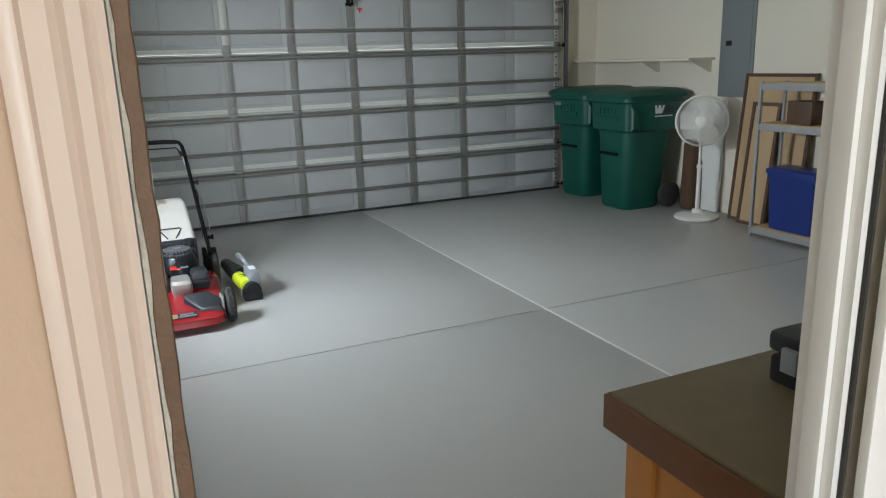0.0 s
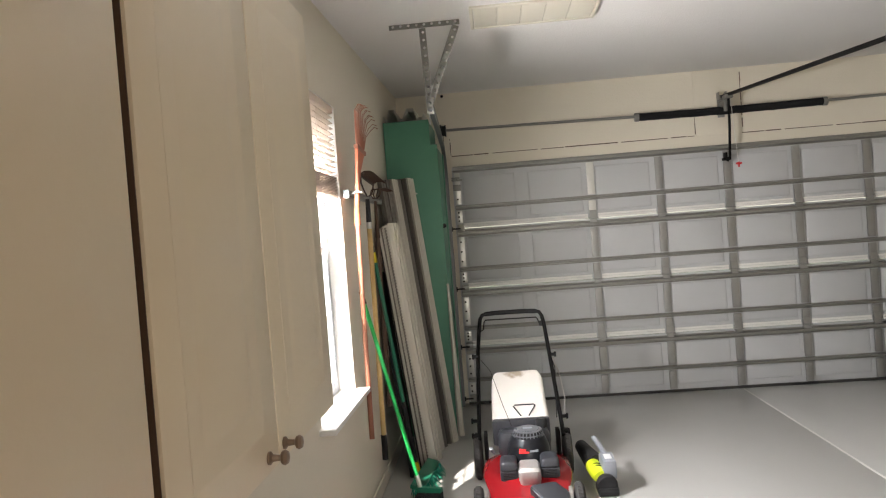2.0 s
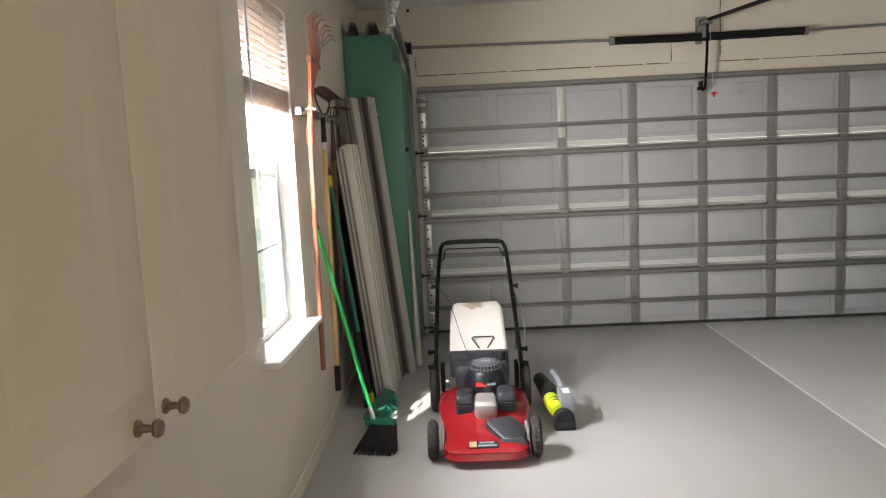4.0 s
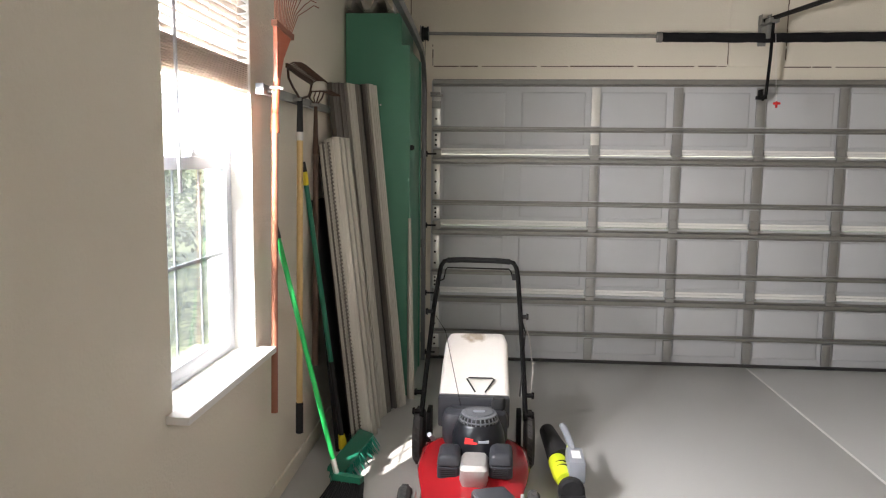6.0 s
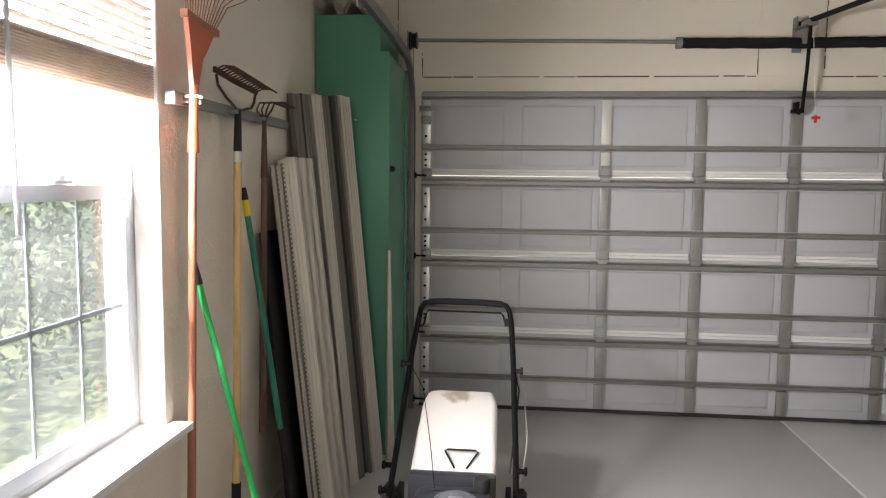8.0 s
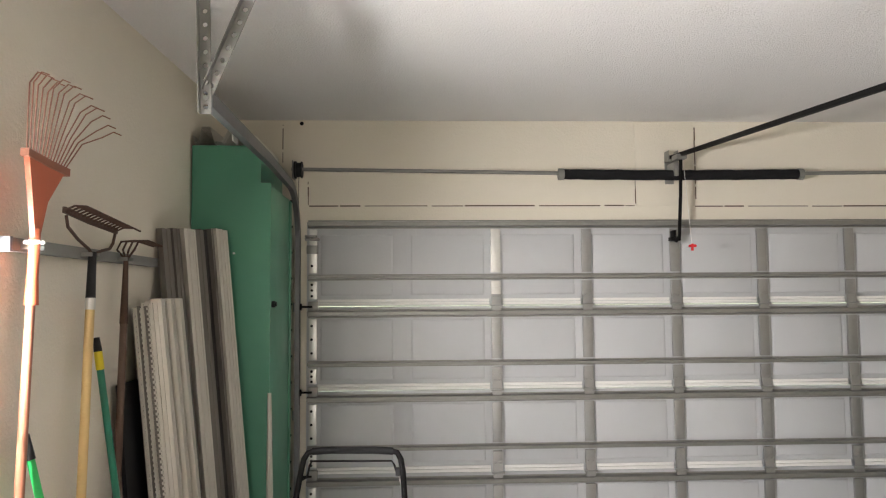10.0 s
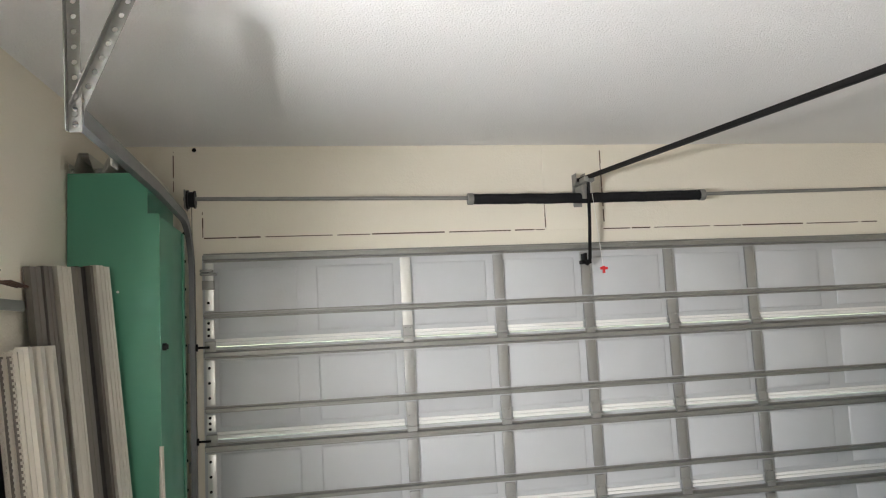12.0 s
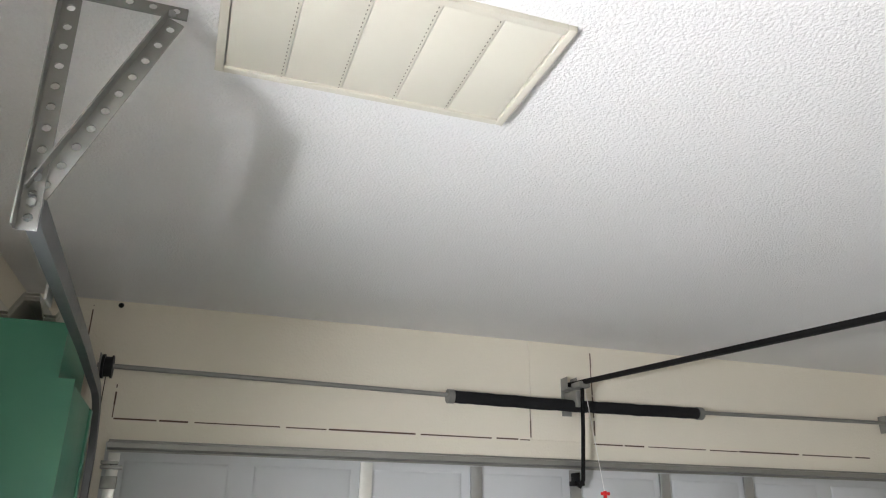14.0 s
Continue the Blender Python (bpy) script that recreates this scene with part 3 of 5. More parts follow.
def skin(z0, z1):
    """Pressed steel skin with eight shallow raised panels."""
    bm = box(bmesh.new(), (DX, 0.022, z0 + 0.002), (DX + DW, 0.042, z1 - 0.002), 0.002)
    for k in range(8):
        a = 0.61 * k + (0.075 if k else 0.085)
        b = 0.61 * (k + 1) - 0.075
        for h0, h1 in ((z0 + 0.085, z1 - 0.10),):
            loft(bm, [[(a - i, y, h0 - i), (b + i, y, h0 - i), (b + i, y, h1 + i), (a - i, y, h1 + i)] for y, i in ((0.0222, 0.014), (0.015, 0.004), (0.013, 0.0))])
    return bm


def strut(x0, x1, z, depth=0.042, half=0.024):
    """Hat-shaped brace with lips, run along x."""
    prof = [(0, -half - 0.008), (-0.004, -half - 0.008), (-0.004, -half), (-depth, -half * 0.6), (-depth, half * 0.6), (-0.004, half), (-0.004, half + 0.008), (0, half + 0.008)]
    bm = bmesh.new()
    loft(bm, [[(x, 0.010 + y, z + h) for y, h in prof] for x in (x0, x1)])
    return bm


def hinge(x, z, w=0.062):
    bm = bmesh.new()
    loft(bm, [[(x - w / 2, y, z + dz) for y, dz in ((0.0, 0.085), (-0.004, 0.085), (-0.022, 0.01), (-0.022, -0.035), (0.0, -0.05))], [(x + w / 2, y, z + dz) for y, dz in ((0.0, 0.085), (-0.004, 0.085), (-0.022, 0.01), (-0.022, -0.035), (0.0, -0.05))]])
    rod(bm, (x - w / 2 - 0.012, -0.024, z + 0.004), (x + w / 2 + 0.012, -0.024, z + 0.004), 0.007)
    for dx in (-0.016, 0.016):
        rod(bm, (x + dx, -0.004, z + 0.065), (x + dx, -0.012, z + 0.06), 0.006, seg=6)
    return bm


for s in range(NS):
    zb, zt = LEVELS[s], LEVELS[s + 1]
    hi, lo = BRACES[s]
    sec = part("section", skin(zb, zt), SKIN, gdoor)
    part("strut", strut(DX + 0.01, DX + DW - 0.01, hi, 0.048, 0.020), DULL, sec)
    part("strut", strut(DX + 0.01, DX + DW - 0.01, lo, 0.040, 0.012), DULL, sec)
    if s:
        for a, b in zip((0.055,) + tuple(x + 0.045 for x in STILES), tuple(x - 0.045 for x in STILES) + (4.825,)):
            part("white_rail", boxes(((a, 0.0, zb + 0.028), (b, 0.012, zb + 0.046)), ((a, -0.004, zb + 0.006), (b, 0.012, zb + 0.0255)), bevel=0.002), WHITE, sec)
    else:
        part("bottom_seal", boxes(((DX, -0.004, 0.0), (DX + DW, 0.02, 0.022)), bevel=0.004), RUBBER, sec)
    for i, x in enumerate(STILES):
        for h0, h1 in ((lo + 0.028, hi - 0.034), (zb + (0.055 if s else 0.03), lo - 0.028)):
            bm = boxes(((x - 0.032, -0.006, h0), (x + 0.032, 0.012, h1)), bevel=0.002)
            for dz in (0.03, (h1 - h0) - 0.03):
                rod(bm, (x + 0.008, -0.006, h0 + dz), (x + 0.008, -0.010, h0 + dz), 0.005, seg=6)
            part("stile", bm, BRIGHT if (i == 0 and s == 3) else STEEL, sec)
        if s:
            part("hinge", hinge(x, zb), STEEL, sec)
    for x0 in (0.0, 4.83):
        for h0, h1 in ((lo + 0.028, hi - 0.034), (zb + 0.05, lo - 0.028)):
            bm = boxes(((x0, -0.008, h0), (x0 + 0.05, 0.012, h1)), bevel=0.002)
            part("end_stile", bm, BRIGHT, sec)
            for k in range(3):
                z = h0 + (h1 - h0) * (k + 0.5) / 3
                part("bolt", rods(((x0 + 0.018, -0.006, z), (x0 + 0.018, -0.013, z), 0.009), seg=8), DARKSTEEL, sec)
        xr = x0 - 0.055 if x0 < 1 else x0 + 0.105
        zr = zb + 0.0 if s else 0.06
        part("roller", rods(((x0 + 0.025, -0.03, zr), (xr, -0.03, zr), 0.007), ((xr - 0.01, -0.03, zr), (xr + 0.01, -0.03, zr), 0.022)), DARKSTEEL, sec)
        part("roller_hinge", boxes(((x0 - 0.005, -0.03, zr - 0.03), (x0 + 0.06, 0.0, zr + 0.035)), bevel=0.004), DULL, sec)
    if s == 3:
        for x0 in (-0.025, 4.83):
            part("top_roller_bracket", boxes(((x0, -0.05, 2.067), (x0 + 0.095, 0.0, 2.082)), ((x0, -0.05, 2.087), (x0 + 0.075, 0.0, 2.102)), ((x0 + 0.01, -0.035, 1.98), (x0 + 0.08, 0.0, 2.035)), bevel=0.003), DULL, sec)
part("lock_bar", boxes(((2.90, -0.012, 0.004), (3.12, -0.004, 0.02))), BLACK, gdoor)

# tracks
prof_track = [(-0.026, -0.014), (-0.022, -0.014), (-0.022, 0.012), (0.022, 0.012), (0.022, -0.014), (0.026, -0.014), (0.026, 0.016), (-0.026, 0.016)]


def track(x, inward, back):
    """Upright, quarter bend and level run; the run ends at x = back."""
    t = thing("garage_door_track", (x, -0.04, 0.0), "curved galvanised garage door track", "door track", "door tracks")
    bend = arc((x, -0.385, 2.05), 0.34, 0, 86, (0, 1, 0), (0, 0, 1), 10)
    pts = [(x, -0.045, 0.0), (x, -0.045, 0.8), (x, -0.045, 2.0)] + bend + [(x + (back - x) * 0.4, -1.2, 2.385), (back, -2.46, 2.345)]
    part("rail", sweep(bmesh.new(), pts, prof_track, up=(1, 0, 0)), TRACK, t)
    side = -inward
    part("angle", boxes(((min(x + side * 0.02, x + side * 0.075), 0.0, 0.0), (max(x + side * 0.02, x + side * 0.075), 0.049, 2.55)), bevel=0.003), WALL, t, "cream painted jamb board behind the track")
    for k in range(14):
        z = 0.12 + k * 0.17
        part("bolt", rods(((x + side * 0.05, 0.0, z), (x + side * 0.05, -0.012, z), 0.010), seg=8), DARKSTEEL, t)
    xs = x + (back - x) * 0.75
    if inward > 0:
        part("splice_plate", boxes(((xs - 0.034, -1.92, 2.325), (xs - 0.028, -1.84, 2.40)), bevel=0.001), BRIGHT, t)
    for z in (0.15, 0.9, 1.6):
        part("track_bracket", boxes(((x - 0.012 + side * 0.02, -0.03, z), (x + 0.012 + side * 0.02, 0.0, z + 0.06)), bevel=0.002), STEEL, t)
    return t


track(-0.07, 1, 0.012)
track(4.955, -1, 4.945)


def perforated(p, q, width=0.032, flange_way=(0, -1, 0)):
    """Slotted angle: a strip with real round-ended holes and a turned flange."""
    p, q = Vector(p), Vector(q)
    d = (q - p).normalized()
    f = Vector(flange_way)
    f = (f - d * f.dot(d)).normalized()
    s = f.cross(d).normalized()
    n = max(3, int((q - p).length / 0.045))
    step = (q - p).length / n
    bm = bmesh.new()
    r, t = 0.0085, f * 0.0025
    for k in range(n):
        c = p + d * (step * (k + 0.5))
        loops = []
        for off in (-t, t):
            outer, inner = [], []
            for j in range(8):
                a = math.pi / 4 * j
                ca, sa = math.cos(a), math.sin(a)
                m = max(abs(ca), abs(sa))
                outer.append(bm.verts.new(c + off + d * (ca / m * step / 2) + s * (sa / m * width / 2)))
                inner.append(bm.verts.new(c + off + d * ca * r + s * sa * r))
            loops.append((outer, inner))
        (oa, ia), (ob, ib) = loops
        for j in range(8):
            i = (j + 1) % 8
            bm.faces.new((oa[j], oa[i], ia[i], ia[j]))
            bm.faces.new((ob[j], ib[j], ib[i], ob[i]))
            bm.faces.new((ia[j], ia[i], ib[i], ib[j]))
            if j in (1, 2, 5, 6):
                bm.faces.new((oa[j], ob[j], ob[i], oa[i]))
    e = s * (width / 2)
    a, b = p + e, q + e
    loft(bm, [[v - t, v + t, v + t + s * 0.003, v + f * 0.028 + s * 0.003, v + f * 0.028] for v in (a, b)])
    bmesh.ops.remove_doubles(bm, verts=bm.verts, dist=1e-5)
    return bm


def hanger(x, y, low, left, right, group):
    t = thing("track_hanger", (x, y, low), "perforated galvanised angle hanger bolted to the ceiling", "bracket", group)
    part("ceiling_angle", perforated((left, y, ZC - 0.007), (right, y, ZC - 0.007), 0.036), DULL, t)
    part("upright", perforated((x, y, low), (x - 0.012, y, ZC - 0.03), 0.034), DULL, t)
    part("brace", perforated((x + 0.005, y + 0.006, low + 0.07), (right - 0.02, y + 0.006, ZC - 0.03), 0.034), DULL, t)
    for dx, z in ((0.0, low + 0.05), (0.0, low + 0.10), (right - x - 0.03, ZC - 0.02), (-0.012, ZC - 0.025)):
        part("bolt", rods(((x + dx, y - 0.004, z), (x + dx, y - 0.010, z), 0.0085), seg=6), STEEL, t)
    return t


hanger(0.016, -2.49, 2.29, -0.19, 0.218, "track hangers")
hanger(4.945, -2.50, 2.30, 4.75, 5.15, "track hangers")

# torsion shaft
shaft = thing("torsion_spring_shaft", (2.44, -0.065, 2.48), "steel torsion shaft with a foam-sleeved black spring", "spring shaft")
part("shaft", tube(bmesh.new(), [(-0.11, -0.065, 2.535), (0.8, -0.065, 2.522), (1.7, -0.065, 2.508), (2.44, -0.065, 2.504), (3.3, -0.065, 2.508), (4.1, -0.065, 2.518), (4.96, -0.065, 2.526)], 0.0125, 12), DULL, shaft)
bm = bmesh.new()
random.seed(2)
pts = [(1.68 + 1.615 * k / 30, -0.065 + random.uniform(-0.002, 0.002), 2.502 - 0.006 * math.sin(math.pi * k / 30) + random.uniform(-0.002, 0.002)) for k in range(31)]
tube(bm, pts, 0.034, 14)
part("spring_sleeve", bm, FOAM, shaft, "black foam-covered spring")
for x in (1.655, 3.285):
    part("spring_cone", rods(((x, -0.065, 2.502), (x + 0.035, -0.065, 2.502), 0.039)), DULL, shaft)
for x in (-0.07, 4.925):
    part("cable_drum", rods(((x - 0.02, -0.065, 2.53), (x - 0.008, -0.065, 2.53), 0.058), ((x - 0.008, -0.065, 2.53), (x + 0.022, -0.065, 2.53), 0.048), ((x + 0.022, -0.065, 2.53), (x + 0.03, -0.065, 2.53), 0.055), seg=20), BLACK, shaft)
    part("bearing_plate", boxes(((x - 0.03, -0.12, 2.47), (x - 0.024, 0.049, 2.585)), bevel=0.002), DULL, shaft)
    part("lift_cable", rods(((x, -0.02, 2.52), (x, -0.02, 0.08), 0.002), seg=5), DARKSTEEL, shaft)
part("centre_bracket", boxes(((2.425, -0.11, 2.485), (2.455, 0.038, 2.58)), ((2.41, 0.028, 2.45), (2.47, 0.038, 2.65)), bevel=0.003), DULL, shaft)

# opener
op = thing("garage_door_opener", (2.53, -2.86, 2.22), "dark garage door opener with open lamp bay hung from the ceiling", "door opener")
bm = bmesh.new()
sweep(bm, [(2.46, 0.03, 2.635), (2.53, -2.72, 2.46)], [(-0.015, -0.010), (-0.015, 0.010), (-0.012, 0.013), (0.012, 0.013), (0.015, 0.010), (0.015, -0.010), (0.009, -0.013), (-0.009, -0.013)])
part("rail", bm, DARKSTEEL, op, "black drive rail")
part("header_bracket", boxes(((2.41, -0.03, 2.595), (2.48, 0.038, 2.61)), ((2.41, -0.04, 2.61), (2.416, 0.038, 2.67)), ((2.474, -0.04, 2.61), (2.48, 0.038, 2.67)), bevel=0.003), DULL, op)
part("trolley", boxes(((2.425, -0.16, 2.59), (2.495, -0.06, 2.625)), bevel=0.006), DULL, op)
bm = bmesh.new()
tube(bm, [(2.465, -0.12, 2.61), (2.465, -0.10, 2.35), (2.455, -0.085, 2.085), (2.43, -0.08, 2.045)], 0.012, 8)
part("door_arm", bm, DARKSTEEL, op, "black bent door arm")
part("arm_plate", boxes(((2.42, -0.09, 2.07), (2.435, -0.01, 2.125)), ((2.405, -0.075, 2.055), (2.47, -0.012, 2.08)), bevel=0.003), DARKSTEEL, op)
body = bmesh.new()
loft(body, [rounded(2.40, 2.68, -3.0, -2.72, z, 0.03) for z in (2.235, 2.245)] + [rounded(2.395, 2.685, -3.005, -2.715, z, 0.03) for z in (2.26, 2.40)] + [rounded(2.41, 2.67, -2.99, -2.73, 2.42, 0.03)])
hull = part("housing", body, COWL, op, "dark charcoal housing")
hull.location = (0.066, 0.02, 0.072)
part("label", boxes(((2.3935, -2.83, 2.325), (2.3955, -2.755, 2.395))), YELLOW, hull, "yellow warning label")
part("lamp_bay", boxes(((2.43, -3.012, 2.275), (2.505, -3.004, 2.385)), ((2.52, -3.016, 2.262), (2.665, -3.004, 2.272)), bevel=0.002), BLACK, hull)
part("circuit_board", boxes(((2.51, -3.016, 2.28), (2.535, -3.004, 2.385)), ((2.545, -3.02, 2.285), (2.575, -3.004, 2.38)), ((2.585, -3.02, 2.29), (2.62, -3.004, 2.335)), ((2.63, -3.016, 2.30), (2.66, -3.004, 2.39)), bevel=0.002), CASTALU, hull, "exposed terminals and transformer")
part("light_strip", boxes(((2.44, -3.02, 2.39), (2.66, -3.0, 2.41)), bevel=0.003), PALEGREY, hull)
part("pale_edge", boxes(((2.388, -2.722, 2.235), (2.396, -2.712, 2.40))), PALEGREY, hull)
part("hanger_strap", perforated((2.52, -2.75, 2.48), (2.51, -2.75, ZC - 0.02), 0.03), BRIGHT, op)
part("hanger_strap", perforated((2.66, -2.96, 2.48), (2.66, -2.98, ZC - 0.02), 0.03), STEEL, op)
part("hanger_strap", perforated((2.69, -2.96, 2.48), (2.46, -2.90, ZC - 0.02), 0.03), STEEL, op)
part("ceiling_angle", perforated((2.28, -2.86, ZC - 0.012), (2.86, -2.86, ZC - 0.012), 0.034), STEEL, op)
bm = bmesh.new()
tube(bm, [(2.70, -2.96, 2.45), (2.78, -2.93, 2.43), (2.81, -2.92, 2.32), (2.86, -2.91, 2.21), (2.935, -2.9, 2.17), (3.02, -2.9, 2.22), (3.065, -2.9, 2.32), (3.08, -2.9, 2.45), (3.085, -2.9, 2.62), (3.085, -2.9, ZC)], 0.0045, 6)
part("power_cord", bm, BLACK, op)
tag = thing("release_cord", (2.45, -0.31, 1.98), "thin emergency release cord with a red handle", "pull cord")
part("cord", rods(((2.48, -0.12, 2.60), (2.45, -0.31, 2.01), 0.0018), seg=5), WHITE, tag)
part("handle", boxes(((2.430, -0.32, 1.995), (2.478, -0.30, 2.012)), ((2.446, -0.322, 1.972), (2.458, -0.298, 2.018)), bevel=0.005), REDTAG, tag)

solid_spot = bmesh.new()
lathe(solid_spot, [(0.012, 0.0), (0.014, 0.006), (0.006, 0.02)], Matrix.Translation((-0.062, 0.049, 2.865)) @ Matrix.Rotation(radians(90), 4, "X"), 10)
solid("wall_anchor", solid_spot, DARKSTEEL, (-0.062, 0.045, 2.865), "small dark metal anchor in the painted wall", "wall anchor")

# ceiling panels
ap = thing("attic_vent_panel", (0.665, -2.43, ZC), "cream plastic ceiling panel with perforated seams", "ceiling panel")
PX0, PX1, PY0, PY1 = 0.28, 1.004, -2.725, -2.318
part("frame", boxes(((PX0, PY0, ZC - 0.018), (PX0 + 0.02, PY1, ZC)), ((PX1 - 0.02, PY0, ZC - 0.018), (PX1, PY1, ZC)), ((PX0 + 0.02, PY0, ZC - 0.018), (PX1 - 0.02, PY0 + 0.02, ZC)), ((PX0 + 0.02, PY1 - 0.02, ZC - 0.018), (PX1 - 0.02, PY1, ZC)), bevel=0.003), ATTIC, ap)
for k in range(5):
    a = PX0 + 0.022 + (PX1 - PX0 - 0.044) * k / 5
    b = PX0 + 0.022 + (PX1 - PX0 - 0.044) * (k + 1) / 5
    part("panel", boxes(((a + 0.0006, PY0 + 0.0195, ZC - 0.012), (b - 0.0006, PY1 - 0.0195, ZC - 0.002)), bevel=0.0015), ATTIC, ap)
    if k:
        bm = bmesh.new()
        for j in range(26):
            y = PY0 + 0.03 + j * 0.0142
            box(bm, (a - 0.009, y, ZC - 0.0126), (a - 0.0065, y + 0.005, ZC - 0.0119))
        tagged(part("perforation", bm, JOINT_DARK, ap), kind="stuff")
ladder = thing("attic_hatch", (4.62, -2.35, ZC), "flat ceiling hatch with a hanging pull cord", "hatch")
part("board", boxes(((4.24, -2.75, ZC - 0.02), (5.0, -2.13, ZC + 0.012)), bevel=0.004), ATTIC, ladder)
part("pull_cord", rods(((4.48, -2.30, ZC - 0.02), (4.48, -2.30, ZC - 0.13), 0.003), ((4.48, -2.30, ZC - 0.13), (4.48, -2.30, ZC - 0.17), 0.012, 0.008)), WHITE, ladder)

# ---- wall cabinets by the doorway ----
def raised_door(bm, y0, y1, z0, z1, x):
    box(bm, (x - 0.02, y0, z0), (x, y1, z1), 0.004)
    i = 0.062
    a, b, c, d = y0 + i, y1 - i, z0 + i, z1 - i
    loft(bm, [[(x + h, a + e, c + e), (x + h, b - e, c + e), (x + h, b - e, d - e), (x + h, a + e, d - e)] for h, e in ((0.0004, -0.004), (-0.0045, 0.0), (-0.005, 0.005), (-0.004, 0.009), (0.0025, 0.042), (0.003, 0.05))])
    return bm


def cabinet(y0, y1, z0, z1, label, plain):
    c = thing("wall_cabinet", (XL + 0.2, (y0 + y1) / 2, z0), label, "cabinet", "wall cabinets")
    part("body", boxes(((XL, y0, z0), (-0.022, y1, z1)), bevel=0.002), CABINET, c)
    # Thin dark plate paints the shade inside the gap between cabinets.
    part("side_edge", boxes(((XL + 0.01, y0 - 0.0016, z0 + 0.004), (-0.003, y0 - 0.0002, z1 - 0.004))), DARKWOOD, c, "dark brown plate painting the shade in the cabinet gap")
    mid = (y0 + y1) / 2
    leaves_ = ((y0 + 0.003, y1 - 0.003, y0 + 0.05),) if plain else ((y0 + 0.003, mid - 0.0015, mid - 0.050), (mid + 0.0015, y1 - 0.003, mid + 0.022))
    for a, b, k in leaves_:
        d = part("door", box(bmesh.new(), (-0.02, a, z0 + 0.002), (0.0, b + 0.002, z1), 0.004) if plain else raised_door(bmesh.new(), a, b, z0 + 0.002, z1, 0.0), CABINET, c)
        if k:
            bm = bmesh.new()
            lathe(bm, [(0.009, 0.0), (0.009, 0.003), (0.005, 0.006), (0.004, 0.016), (0.009, 0.019), (0.0105, 0.023), (0.008, 0.027), (0.0005, 0.029)], Matrix.Translation((0.0, k, z0 + 0.024)) @ Matrix.Rotation(radians(90), 4, "Y"), 18)
            part("knob", bm, BRONZE, d, "dull bronze knob")
    return c


cabinet(-6.035, -5.335, 1.283, 2.02, "cream wall cabinet with two raised-panel doors", False)
cabinet(-6.54, -6.052, 1.283, 2.02, "cream wall cabinet next to the doorway", True)

# ---- corner with the green cabinet and storm shutters ----
locker = thing("tall_cabinet", (-0.31, -0.63, 0.0), "tall green enamelled metal cabinet in the corner", "cabinet")
part("body", boxes(((-0.484, -0.957, 0.0), (-0.082, -0.30, 2.30)), ((-0.484, -0.957, 2.30), (-0.128, -0.30, 2.503)), bevel=0.003), GREEN, locker)
part("front_panel", loft(bmesh.new(), [[(-0.486, y, 0.0), (-0.070, y, 0.0), (-0.070, y, 2.305), (-0.124, y, 2.305), (-0.124, y, 2.505), (-0.486, y, 2.505)] for y in (-0.962, -0.958)]), GREEN, locker)
ldoor = part("door", boxes(((-0.0815, -0.930, 0.03), (-0.076, -0.31, 2.285)), ((-0.0755, -0.36, 0.03), (-0.066, -0.31, 2.285)), bevel=0.002), GREEN, locker)
part("catch", rods(((-0.076, -0.88, 1.66), (-0.058, -0.88, 1.66), 0.018), ((-0.058, -0.88, 1.66), (-0.050, -0.88, 1.66), 0.012)), BLACK, ldoor)
part("hinge", boxes(((-0.076, -0.93, 0.86), (-0.062, -0.90, 0.94)), bevel=0.004), BLACK, ldoor)
part("bolt", rods(((-0.26, -0.961, 1.93), (-0.26, -0.969, 1.93), 0.006), seg=8), BRIGHT, locker)


def ribbed_sheet(profile, place, thick=0.0022):
    """A corrugated sheet: (u, w) profile swept from place(u, w, 0) to place(u, w, 1)."""
    bm = bmesh.new()
    back = [(u, w - thick) for u, w in reversed(profile)]
    ring = profile + back
    loft(bm, [[place(u, w, s) for u, w in ring] for s in (0.0, 0.33, 0.66, 1.0)])
    return bm


LAID = [(-0.478, 0.030), (-0.468, 0.0), (-0.452, 0.0), (-0.432, 0.076), (-0.388, 0.076), (-0.364, 0.0), (-0.326, 0.0), (-0.286, 0.076), (-0.236, 0.076), (-0.212, 0.0), (-0.172, 0.0), (-0.152, 0.034)]
for k in range(4):
    random.seed(k)
    dy, dx = random.uniform(-0.02, 0.02), random.uniform(-0.003, 0.003)
    z = 2.503 + 0.0065 * k
    solid("storm_shutter", ribbed_sheet(LAID, lambda u, w, s: (u + dx, -0.97 + dy + 0.65 * s, z + 0.003 + w)), SHUTTER, (-0.31, -0.65, z), "corrugated aluminium storm shutter laid on the green cabinet", "storm shutter", "stored storm shutters")

RIBS = [(0.0, 0.008), (0.002, 0.0)] + [(0.010 + 0.108 * k + du, w) for k in range(3) for du, w in ((0.0, 0.0), (0.006, 0.038), (0.044, 0.038), (0.050, 0.0))] + [(0.328, 0.0), (0.330, 0.010)]


def edge_teeth(bm, place, length, u=0.0, w=0.004):
    """The saw-toothed long edge of a storm shutter."""
    n = int(length / 0.021)
    for k in range(n):
        s0, s1 = (k + 0.2) / n, (k + 0.7) / n
        loft(bm, [[place(u + du, w + dw, s) for du, dw in ((-0.006, -0.003), (0.001, -0.003), (0.001, 0.006), (-0.006, 0.006))] for s in (s0, s1)])
    return bm


